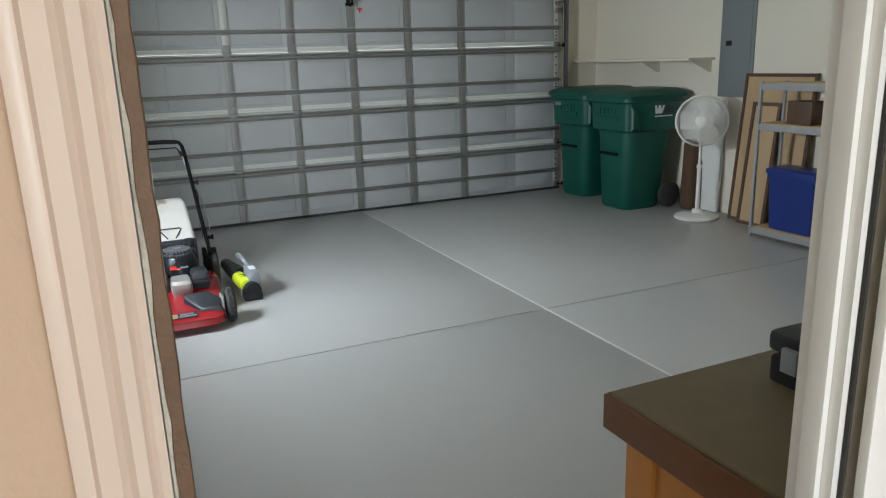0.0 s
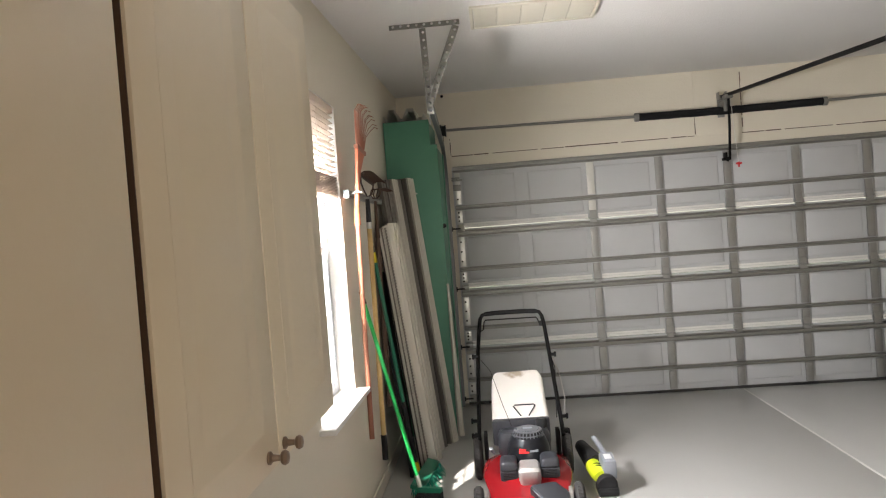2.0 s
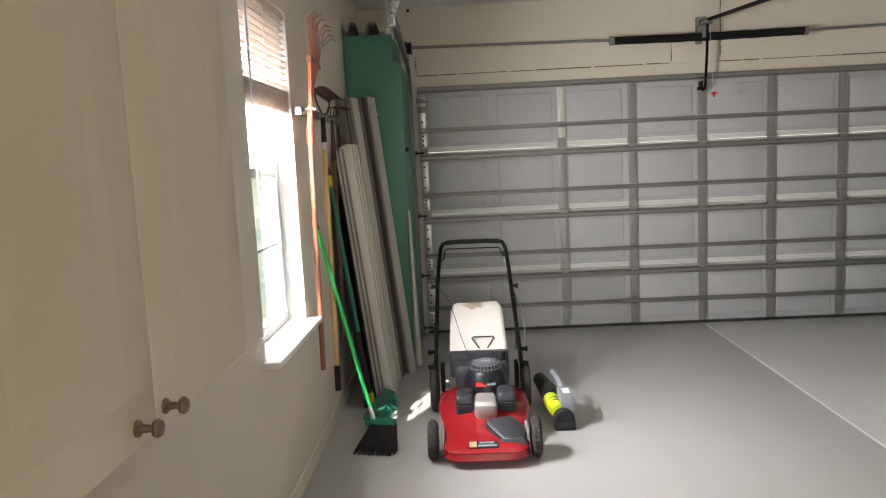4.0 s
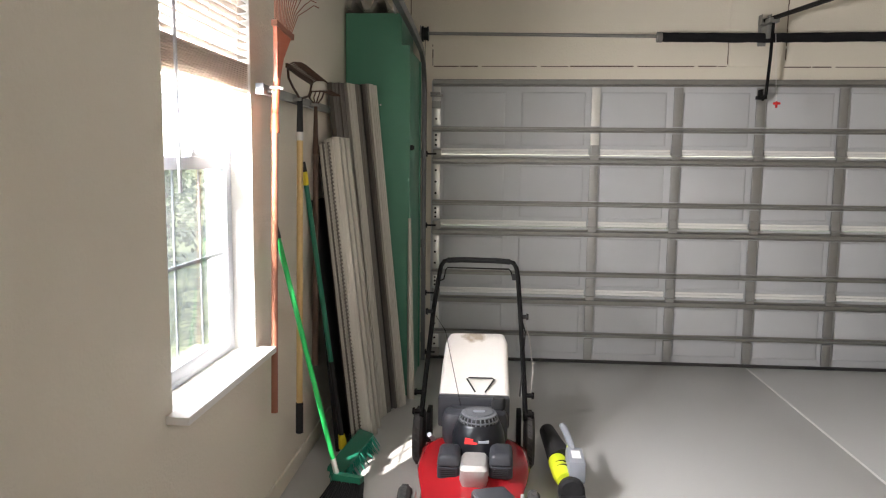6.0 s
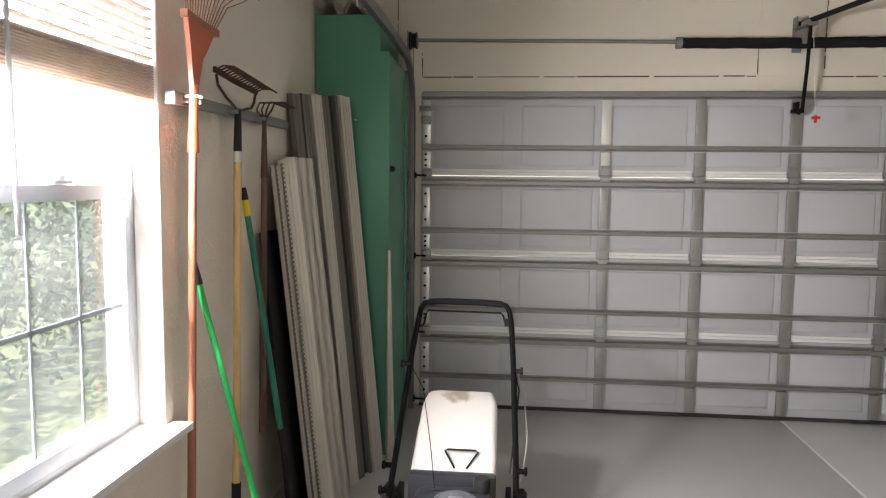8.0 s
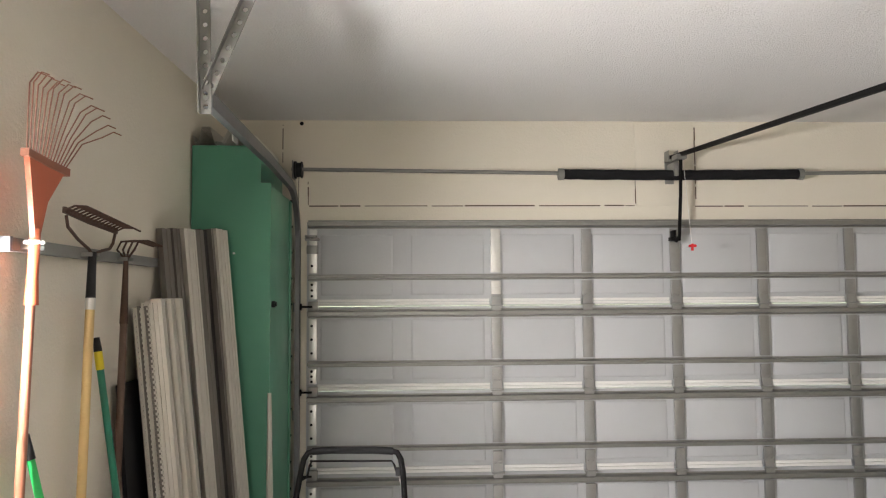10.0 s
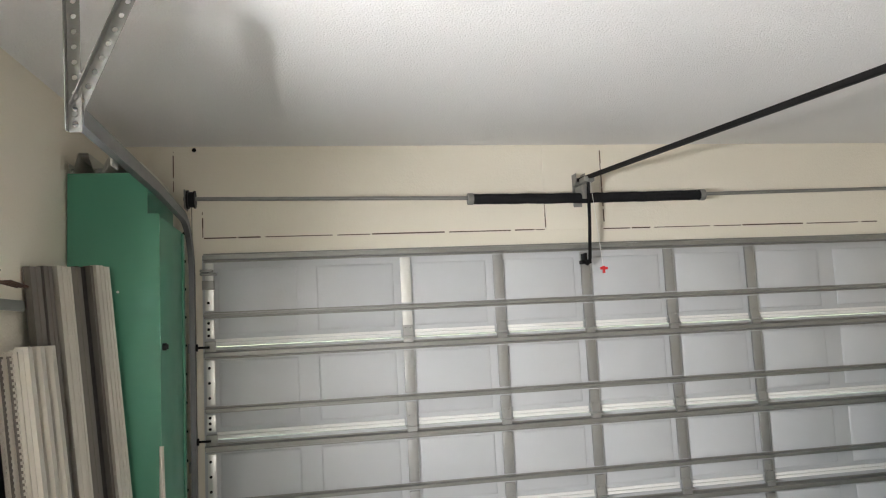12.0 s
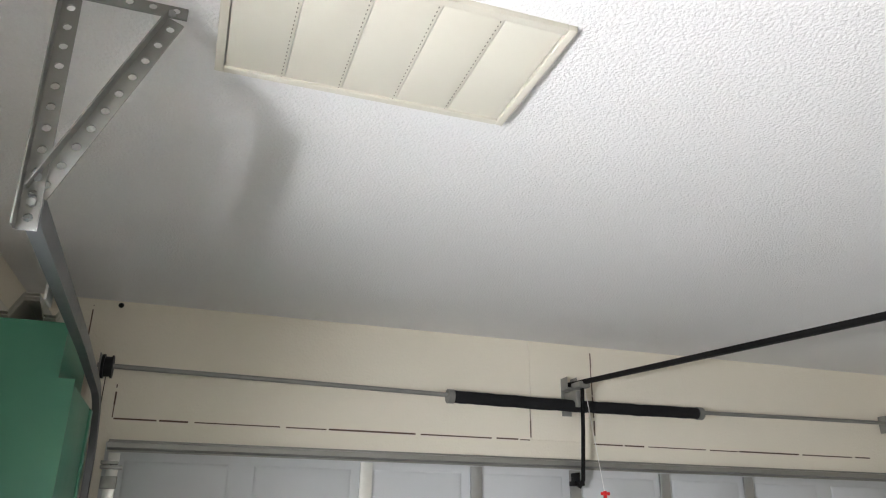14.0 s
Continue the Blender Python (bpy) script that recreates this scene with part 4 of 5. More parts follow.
def leaning(foot, head, mat, label, notched=False, twist=0.0):
    f, h = Vector(foot), Vector(head)
    c, s_ = math.cos(twist), math.sin(twist)
    place = lambda u, w, s: f + (h - f) * s + Vector((w * c + u * s_, u * c - w * s_, 0.0))
    bm = ribbed_sheet(RIBS, place)
    if notched:
        edge_teeth(bm, place, (h - f).length)
    return solid("storm_shutter", bm, mat, foot, label, "storm shutter", "stored storm shutters")


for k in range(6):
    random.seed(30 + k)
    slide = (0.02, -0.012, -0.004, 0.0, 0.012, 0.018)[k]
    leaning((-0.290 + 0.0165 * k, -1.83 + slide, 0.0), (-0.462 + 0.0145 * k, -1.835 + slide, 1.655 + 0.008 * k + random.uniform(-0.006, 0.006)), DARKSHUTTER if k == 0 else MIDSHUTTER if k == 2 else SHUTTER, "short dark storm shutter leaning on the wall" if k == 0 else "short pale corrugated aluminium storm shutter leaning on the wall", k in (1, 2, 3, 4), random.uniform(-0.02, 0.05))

STACK_D, STACK_N = Vector((0.40, 0.917, 0.0)).normalized(), Vector((0.917, -0.40, 0.0)).normalized()


def stacked(start, wide, mat, label, teeth=False, lift=0.0, back=0.0):
    """One tall shutter of the pack: its folded edge shows, its ribbed sheet runs back to the wall."""
    head = Vector((-0.448, -1.50, 2.015)) + STACK_D * start * 1.02 + Vector((0, 0, 0.05 * start + lift))
    foot = Vector((-0.240, -1.53, 0.0)) + STACK_D * start * 0.98
    way = head - foot
    place = lambda u, w, s: foot + way * s + STACK_D * u + STACK_N * (w - back)
    prof = [(0.0, -0.030), (0.0, 0.004), (wide * 0.42, 0.004), (wide * 0.46, 0.0), (wide * 0.54, 0.0), (wide * 0.58, 0.004), (wide, 0.004), (wide, -0.050), (wide - 0.003, -0.050), (wide - 0.003, 0.0005), (wide * 0.57, 0.0005), (wide * 0.53, -0.0035), (wide * 0.47, -0.0035), (wide * 0.43, 0.0005), (0.003, 0.0005), (0.003, -0.030)]
    bm = loft(bmesh.new(), [[place(u, w, s) for u, w in prof] for s in (0.0, 0.33, 0.66, 1.0)])
    if teeth:
        edge_teeth(bm, place, way.length)
    return solid("storm_shutter", bm, mat, foot, label, "storm shutter", "stored storm shutters")


PALE, GREY, DIM = "tall pale aluminium storm shutter leaning in the corner", "tall grey storm shutter leaning in the corner", "tall dark storm shutter leaning in the corner"
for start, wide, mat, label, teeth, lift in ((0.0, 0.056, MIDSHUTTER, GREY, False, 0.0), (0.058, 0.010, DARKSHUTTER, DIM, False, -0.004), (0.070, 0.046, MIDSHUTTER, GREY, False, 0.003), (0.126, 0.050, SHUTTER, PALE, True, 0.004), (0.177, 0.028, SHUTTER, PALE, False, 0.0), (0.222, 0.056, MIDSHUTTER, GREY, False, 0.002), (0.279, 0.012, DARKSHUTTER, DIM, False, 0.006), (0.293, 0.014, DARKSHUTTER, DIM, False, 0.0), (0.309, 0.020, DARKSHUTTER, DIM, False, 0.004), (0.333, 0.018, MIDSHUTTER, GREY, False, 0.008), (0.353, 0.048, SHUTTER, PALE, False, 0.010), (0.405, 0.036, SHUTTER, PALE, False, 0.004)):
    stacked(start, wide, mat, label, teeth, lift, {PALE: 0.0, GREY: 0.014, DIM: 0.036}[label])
bm = bmesh.new()
loft(bm, [[(-0.345, -1.95, 0.0), (-0.345, -1.66, 0.0), (-0.325, -1.66, 0.0), (-0.325, -1.95, 0.0)], [(-0.475, -1.93, 1.36), (-0.475, -1.64, 1.36), (-0.460, -1.64, 1.36), (-0.460, -1.93, 1.36)]])
solid("dark_sheet", bm, BLACK, (-0.34, -1.8, 0.0), "black plastic sheet leaning on the wall behind shutters", "plastic sheet")

bm = bmesh.new()
loft(bm, [[(x - w, y, z), (x - w * 0.4, y - 0.012, z), (x + w * 0.4, y - 0.012, z), (x + w, y, z), (x + w * 0.4, y - 0.009, z), (x - w * 0.4, y - 0.009, z)] for x, y, z, w in ((-0.048, -1.02, 0.0, 0.026), (-0.058, -0.995, 0.6, 0.019), (-0.068, -0.967, 1.20, 0.010))])
solid("storm_bar", bm, SHUTTER, (-0.048, -1.02, 0.0), "narrow pale aluminium storm bar leaning on the green cabinet", "storm bar")

# ---- tools on the wall rack ----
rack = thing("tool_rack", (-0.47, -2.2, 1.83), "narrow metal tool rack bar screwed to the wall", "tool rack")
part("bar", boxes(((-0.478, -2.735, 1.834), (-0.452, -1.55, 1.874)), bevel=0.003), DULL, rack)
part("end_cap", boxes(((-0.482, -2.750, 1.832), (-0.448, -2.732, 1.876)), bevel=0.003), PALEGREY, rack, "dull metal end cap")
for y in (-2.65, -2.27, -1.96):
    for d in (-0.03, 0.03):
        part("hook", boxes(((-0.455, y + d - 0.005, 1.842), (-0.415, y + d + 0.005, 1.856)), bevel=0.002), DULL, rack)

rake = thing("leaf_rake", (-0.43, -2.69, 0.48), "orange plastic leaf rake with a red-brown wooden handle", "rake")
part("handle", rods(((-0.432, -2.728, 0.49), (-0.432, -2.657, 1.76), 0.0145, 0.013)), RAKEWOOD, rake)
part("socket", rods(((-0.432, -2.657, 1.68), (-0.432, -2.654, 1.76), 0.020, 0.016), ((-0.432, -2.654, 1.76), (-0.432, -2.650, 1.90), 0.016, 0.015)), ORANGE, rake)
bm = bmesh.new()
loft(bm, [[(x, y, z) for x, y in ((-0.440, a), (-0.440, b), (-0.424, b), (-0.424, a))] for a, b, z in ((-2.665, -2.635, 1.88), (-2.685, -2.600, 1.98), (-2.712, -2.490, 2.095))])
part("head", bm, ORANGE, rake)
bm = bmesh.new()
sweep(bm, [(-0.432, -2.722, 2.10), (-0.432, -2.60, 2.088), (-0.432, -2.482, 2.082)], [(-0.012, -0.011), (0.012, -0.011), (0.012, 0.011), (-0.012, 0.011)])
part("cross_band", bm, RAKEWOOD, rake)
random.seed(6)
for k in range(15):
    f = k / 14
    y0_ = -2.712 + 0.225 * f
    spread = -0.01 + 0.30 * f ** 1.5
    top = 2.315 + 0.03 * math.sin(f * 3) - 0.05 * f ** 3 + random.uniform(-0.012, 0.012)
    pts = [(-0.432, y0_, 2.095), (-0.430, y0_ + spread * 0.35, 2.19), (-0.425, y0_ + spread * 0.8, top - 0.03), (-0.405, y0_ + spread * 0.95 + 0.004, top), (-0.385, y0_ + spread + 0.006, top - 0.008)]
    part("tine", tube(bmesh.new(), pts, 0.0022, 5), RAKEWOOD, rake)
part("tie", tube(bmesh.new(), arc((-0.432, -2.652, 1.862), 0.024, 0, 330, (1, 0, 0), (0, 1, 0), 10), 0.006, 6), WHITE, rake, "white cable tie")

for ob in rake.children:
    for v in ob.data.vertices:
        f = min(1.0, max(0.0, (v.co.z - 1.28) / 0.33))
        v.co.x, v.co.y = v.co.x + 0.055 * f, v.co.y - 0.10 * f

bow = thing("bow_rake", (-0.435, -2.33, 0.25), "steel bow rake with a yellow wooden handle", "rake")
part("grip", rods(((-0.435, -2.335, 0.25), (-0.435, -2.328, 0.40), 0.0185)), BLACK, bow)
part("handle", rods(((-0.435, -2.328, 0.40), (-0.435, -2.262, 1.66), 0.0155)), YELLOWWOOD, bow)
part("ferrule", rods(((-0.435, -2.262, 1.66), (-0.435, -2.260, 1.70), 0.017)), BRIGHT, bow)
part("sleeve", rods(((-0.435, -2.260, 1.70), (-0.435, -2.252, 1.86), 0.0165, 0.013)), BLACK, bow)
part("bow", tubes(([(-0.435, -2.256, 1.85), (-0.434, -2.285, 1.868), (-0.433, -2.37, 1.895), (-0.432, -2.445, 1.93), (-0.43, -2.462, 1.965)], 0.0055), ([(-0.435, -2.252, 1.85), (-0.43, -2.19, 1.868), (-0.425, -2.135, 1.878), (-0.42, -2.118, 1.90), (-0.415, -2.112, 1.94)], 0.0055)), IRON, bow)
part("head_bar", sweep(bmesh.new(), [(-0.432, -2.475, 1.982), (-0.425, -2.30, 1.962), (-0.415, -2.10, 1.945)], [(-0.005, -0.010), (0.005, -0.010), (0.005, 0.010), (-0.005, 0.010)]), IRON, bow)
for k in range(15):
    f = k / 14
    y, z = -2.470 + 0.365 * f, 1.982 - 0.037 * f
    part("tooth", tube(bmesh.new(), [(-0.428 + 0.012 * f, y, z), (-0.405 + 0.012 * f, y + 0.012, z + 0.014), (-0.375 + 0.012 * f, y + 0.030, z + 0.014), (-0.355 + 0.012 * f, y + 0.046, z + 0.003)], 0.0036, 5), IRON, bow)

cult = thing("hand_cultivator", (-0.435, -2.04, 0.52), "long weathered cultivator with hooked iron tines", "garden tool")
part("handle", rods(((-0.435, -2.022, 0.50), (-0.435, -1.965, 1.62), 0.017, 0.013)), OLDWOOD, cult)
part("socket", rods(((-0.435, -1.965, 1.60), (-0.435, -1.955, 1.85), 0.016, 0.009)), IRON, cult)
for k in range(4):
    a = 0.022 * k
    part("tine", tube(bmesh.new(), [(-0.437 + a * 0.1, -1.958, 1.848), (-0.462 + a, -1.975, 1.885), (-0.455 + a, -1.955, 1.918), (-0.415 + a * 0.7, -1.910, 1.925), (-0.360 + a * 0.5, -1.868, 1.905)], 0.0042, 6), IRON, cult)

broom = thing("push_broom", (-0.27, -2.05, 0.0), "push broom with dark green handle and teal bristles", "broom")
S0, S1 = Vector((-0.285, -2.035, 0.06)), Vector((-0.44, -2.195, 1.56))
sp = lambda f: S0 + (S1 - S0) * f
part("handle", rods((sp(0.32), sp(0.93), 0.0125)), DEEPGREEN, broom)
part("lower_pole", rods((sp(0.03), sp(0.32), 0.0135)), BLACK, broom)
part("collar", rods((sp(0.925), sp(0.968), 0.0145)), YELLOW, broom)
part("grip", rods((sp(0.968), sp(1.0), 0.0145, 0.011)), BLACK, broom)
part("socket", rods((sp(0.0), sp(0.05), 0.024, 0.018)), YELLOW, broom)
H0, H1 = Vector((-0.245, -2.37, 0.0)), Vector((-0.185, -1.86, 0.0))
along = (H1 - H0).normalized()
across = Vector((along.y, -along.x, 0))
bm = bmesh.new()
loft(bm, [[H0 + (H1 - H0) * f + across * w + Vector((0, 0, z)) for w, z in ((-0.05, 0.075), (0.03, 0.055), (0.035, 0.075), (-0.045, 0.098))] for f in (0, 0.5, 1)])
part("block", bm, DEEPGREEN, broom)
bm = bmesh.new()
random.seed(21)
for k in range(260):
    f, w = random.random(), random.uniform(-0.045, 0.032)
    p = H0 + (H1 - H0) * f + across * w + Vector((0, 0, 0.072))
    q = p + across * (w * 0.5 + random.uniform(0.0, 0.045)) + along * random.uniform(-0.012, 0.012)
    q.z = random.uniform(0.0, 0.012)
    rod(bm, p, q, 0.0035, 0.0022, seg=4)
tagged(part("bristles", bm, TEAL, broom, "teal plastic bristles"), kind="stuff")

angle = thing("upright_broom", (-0.2, -2.6, 0.0), "bright green handled broom with black bristles", "broom")
B0, B1 = Vector((-0.205, -2.515, 0.10)), Vector((-0.448, -2.640, 1.305))
bp = lambda f: B0 + (B1 - B0) * f
part("ferrule", rods((bp(0.0), bp(0.09), 0.013)), BRIGHT, angle)
part("handle", rods((bp(0.085), bp(0.94), 0.0115)), LIME, angle)
part("grip", rods((bp(0.94), bp(1.0), 0.014, 0.012)), BLACK, angle)
bm = bmesh.new()
E0, E1 = Vector((-0.225, -2.520, 0.115)), Vector((-0.085, -2.555, 0.115))
side = Vector((0.28, 0.96, 0)).normalized()
loft(bm, [[E0 + (E1 - E0) * f + side * w + Vector((0, 0, z)) for w, z in ((-0.022, -0.02), (0.022, -0.02), (0.016, 0.022), (-0.016, 0.022))] for f in (0, 0.15, 0.85, 1)])
part("head", bm, DEEPGREEN, angle)
bm = bmesh.new()
random.seed(22)
for k in range(420):
    f, w = random.random(), random.uniform(-0.018, 0.018)
    p = E0 + (E1 - E0) * f + side * w + Vector((0, 0, -0.005))
    q = p + (E1 - E0) * ((f - 0.40) * 0.62) - side * (0.10 + 0.10 * random.random() + w)
    q.z = random.uniform(0.001, 0.012)
    rod(bm, p, q, 0.0032, 0.002, seg=4)
tagged(part("bristles", bm, BLACK, angle, "black flared bristles"), kind="stuff")

# ---- lawn mower ----
mower = thing("lawn_mower", (0.40, -2.4, 0.0), "red walk-behind lawn mower with a white grass bag", "lawn mower")
MX = 0.405
bm = bmesh.new()
loft(bm, [rounded(MX - w, MX + w, y0_, y1_, z, r, 8) for w, y0_, y1_, z, r in ((0.240, -2.945, -1.98, 0.042, 0.10), (0.247, -2.955, -1.97, 0.050, 0.10), (0.243, -2.95, -1.98, 0.085, 0.10), (0.246, -2.955, -1.98, 0.092, 0.10), (0.240, -2.94, -1.985, 0.106, 0.11), (0.228, -2.90, -2.0, 0.118, 0.13), (0.226, -2.84, -2.01, 0.128, 0.17), (0.232, -2.74, -2.02, 0.142, 0.22), (0.236, -2.68, -2.04, 0.160, 0.225), (0.226, -2.64, -2.07, 0.180, 0.215), (0.205, -2.60, -2.10, 0.190, 0.19), (0.18, -2.57, -2.12, 0.188, 0.17))])
for v in bm.verts:
    f = min(1.0, max(0.0, (-2.52 - v.co.y) / 0.30))
    swell = 0.12 * math.exp(-((v.co.y + 2.38) / 0.22) ** 2)
    v.co.x = MX + 0.012 + (v.co.x - MX) * (1 + swell - 0.10 * f * f * (3 - 2 * f))
deck = part("deck", bm, RED, mower)


def deck_plate(x0, x1, y0_, y1_, h0, h1, lift):
    """A thin sticker lying on the slope of the deck's nose."""
    return loft(bmesh.new(), [[(x0, y0_, h0 + d), (x1, y0_, h0 + d), (x1, y1_, h1 + d), (x0, y1_, h1 + d)] for d in (lift - 0.004, lift)])


part("label", deck_plate(0.325, 0.475, -2.935, -2.885, 0.110, 0.124, 0.0035), BLACK, deck, "dark deck label with gold patch and pale lettering bars")
part("label", deck_plate(0.328, 0.365, -2.931, -2.889, 0.1110, 0.1228, 0.0050), PLYWOOD, deck, "gold patch on the label")
part("label", deck_plate(0.378, 0.455, -2.906, -2.893, 0.1180, 0.1217, 0.0050), PALEGREY, deck, "pale lettering bar")
part("label", deck_plate(0.372, 0.468, -2.928, -2.914, 0.1119, 0.1158, 0.0050), PALEGREY, deck, "pale lettering bar")
bm = bmesh.new()
loft(bm, [[(0.415, -2.74, 0.130), (0.560, -2.70, 0.130), (0.636, -2.79, 0.105), (0.625, -2.90, 0.090), (0.500, -2.90, 0.095)], [(0.415, -2.74, 0.184), (0.560, -2.70, 0.188), (0.630, -2.79, 0.160), (0.615, -2.885, 0.138), (0.500, -2.885, 0.140)], [(0.430, -2.745, 0.194), (0.552, -2.715, 0.198), (0.612, -2.79, 0.172), (0.600, -2.865, 0.150), (0.505, -2.868, 0.152)]])
bmesh.ops.bevel(bm, geom=bm.edges[:], offset=0.006, segments=2, affect="EDGES")
part("chute_cover", bm, GREYPLASTIC, mower, "dark grey side cover")


def wheel(x, y, r, w, hub):
    m = Matrix.Translation((x, y, r)) @ Matrix.Rotation(radians(90), 4, "Y")
    bm = bmesh.new()
    lathe(bm, [(r * 0.62, -w / 2), (r * 0.9, -w / 2), (r, -w / 4), (r, w / 4), (r * 0.9, w / 2), (r * 0.62, w / 2)], m, 28)
    for k in range(28):
        a = 2 * math.pi * k / 28
        p = m @ Vector((r * math.cos(a), r * math.sin(a), -w / 4))
        q = m @ Vector((r * math.cos(a + 0.1), r * math.sin(a + 0.1), w / 4))
        rod(bm, p, q, 0.004, seg=4)
    wob = part("wheel", lathe(bmesh.new(), [(0.012, -w * 0.45), (r * 0.2, -w * 0.5), (r * 0.3, -w * 0.3), (r * 0.6, -w * 0.42), (r * 0.64, -w * 0.3), (r * 0.64, w * 0.3), (r * 0.6, w * 0.42), (r * 0.3, w * 0.3), (r * 0.2, w * 0.5), (0.012, w * 0.45)], m, 24), hub, mower)
    part("tyre", bm, RUBBER, wob)
    return wob


wheel(0.137, -2.785, 0.103, 0.05, GREYPLASTIC)
wheel(0.680, -2.79, 0.103, 0.05, PALEGREY)
wheel(0.120, -2.03, 0.145, 0.05, GREYPLASTIC)
wheel(0.690, -2.03, 0.145, 0.05, GREYPLASTIC)
for x in (0.175, 0.635):
    part("height_lever", boxes(((x - 0.008, -2.83, 0.06), (x + 0.008, -2.72, 0.17)), bevel=0.005), CASTALU, mower)
    part("height_lever", boxes(((x - 0.012, -2.12, 0.14), (x + 0.012, -2.0, 0.30)), bevel=0.005), DARKSTEEL, mower)


def loft_tank():
    """Rounded tank that sits behind the shroud."""
    bm = bmesh.new()
    loft(bm, [rounded(MX - 0.15 + i, MX + 0.17 - i, -2.30 + i, -2.14 - i, z, 0.05, 5) for i, z in ((0.01, 0.20), (0.0, 0.23), (0.0, 0.32), (0.012, 0.35), (0.035, 0.362))])
    return bm


m = Matrix.Translation((MX + 0.032, -2.375, 0.008)) @ Matrix.Diagonal((0.86, 0.92, 1.0, 1.0))
eng = part("engine_shroud", lathe(bmesh.new(), [(0.110, 0.165), (0.138, 0.185), (0.146, 0.215), (0.146, 0.255), (0.139, 0.295), (0.128, 0.325), (0.118, 0.342), (0.114, 0.352), (0.108, 0.356), (0.10, 0.352)], m, 36), COWL, mower, "dark grey engine shroud")
part("recoil_screen", lathe(bmesh.new(), [(0.102, 0.345), (0.101, 0.372), (0.094, 0.384), (0.07, 0.392), (0.02, 0.396)], m, 28), BLACK, eng)
for k in range(26):
    a = 2 * math.pi * k / 26
    part("vent_rib", tube(bmesh.new(), [m @ Vector((r * math.cos(a), r * math.sin(a), z)) for r, z in ((0.104, 0.350), (0.103, 0.373), (0.095, 0.386), (0.072, 0.394))], 0.0030, 5), SLATEGREY, eng)
for r, z in ((0.1035, 0.366), (0.092, 0.388), (0.071, 0.3945)):
    part("vent_ring", lathe(bmesh.new(), [(r, z - 0.003), (r + 0.004, z - 0.003), (r + 0.004, z + 0.002), (r, z + 0.003)], m, 28), SLATEGREY, eng)
for k in range(14):
    a = 2 * math.pi * (k + 0.5) / 14
    part("top_slot", rods((m @ Vector((0.036 * math.cos(a), 0.036 * math.sin(a), 0.3965)), m @ Vector((0.066 * math.cos(a), 0.066 * math.sin(a), 0.3935)), 0.0028), seg=5), SLATEGREY, eng)
part("logo_disc", boxes(((MX + 0.006, -2.395, 0.402), (MX + 0.060, -2.368, 0.409)), bevel=0.003), PALEGREY, eng)
part("badge", loft(bmesh.new(), [[(MX - 0.030, y + 0.004, z), (MX + 0.030, y, z), (MX + 0.030, y + 0.008, z + 0.022), (MX - 0.026, y + 0.011, z + 0.022)] for y, z in ((-2.506, 0.292), (-2.496, 0.294))]), REDTAG, eng, "red badge")
part("badge", loft(bmesh.new(), [[(MX + 0.034, y, z), (MX + 0.082, y + 0.006, z), (MX + 0.082, y + 0.009, z + 0.009), (MX + 0.034, y + 0.003, z + 0.009)] for y, z in ((-2.508, 0.298), (-2.496, 0.300))]), PALEGREY, eng, "pale lettering bar on the shroud")
part("fuel_cap", lathe(bmesh.new(), [(0.033, 0.36), (0.036, 0.375), (0.034, 0.408), (0.028, 0.416)], Matrix.Translation((MX + 0.125, -2.20, 0.0)), 16), BLACK, eng)
part("engine_block", boxes(((MX - 0.10, -2.60, 0.15), (MX + 0.10, -2.35, 0.20)), bevel=0.01), CASTALU, mower)
bm = bmesh.new()
loft(bm, [rounded(MX - 0.038, MX + 0.078, -2.67, -2.50, z, 0.025) for z in (0.165, 0.175)] + [rounded(MX - 0.042, MX + 0.082, -2.68, -2.50, z, 0.025) for z in (0.19, 0.24)] + [rounded(MX - 0.03, MX + 0.07, -2.66, -2.51, 0.258, 0.02)])
part("muffler_guard", bm, CASTALU, mower, "pale cast muffler guard")
for x0_, x1_, low in ((MX - 0.145, MX - 0.045, 0.0), (MX + 0.085, MX + 0.190, 0.010)):
    bm = bmesh.new()
    loft(bm, [rounded(x0_ + i, x1_ - i, -2.615 + i, -2.45 - i, z + low, 0.018, 3) for i, z in ((0.012, 0.165), (0.0, 0.175), (0.0, 0.222), (0.005, 0.226), (0.005, 0.230), (0.0, 0.234), (0.002, 0.262), (0.010, 0.274), (0.024, 0.279))])
    box_ = part("air_box", bm, GREYPLASTIC, mower, "dark grey plastic engine cover box")
    for k in range(4):
        z = 0.184 + low + 0.009 * k
        part("cooling_slot", boxes(((x0_ + 0.018, -2.6175, z), (x1_ - 0.018, -2.612, z + 0.004))), BLACK, box_)
part("fuel_tank", loft_tank(), GREYPLASTIC, mower, "dark plastic fuel tank")
part("primer", rods(((MX - 0.175, -2.45, 0.29), (MX - 0.19, -2.50, 0.33), 0.011)), PALEGREY, mower)
# rear door, bag and handle
part("rear_door", boxes(((MX - 0.18, -2.16, 0.24), (MX + 0.18, -2.10, 0.40)), bevel=0.015), GREYPLASTIC, mower)
bm = bmesh.new()
secs = []
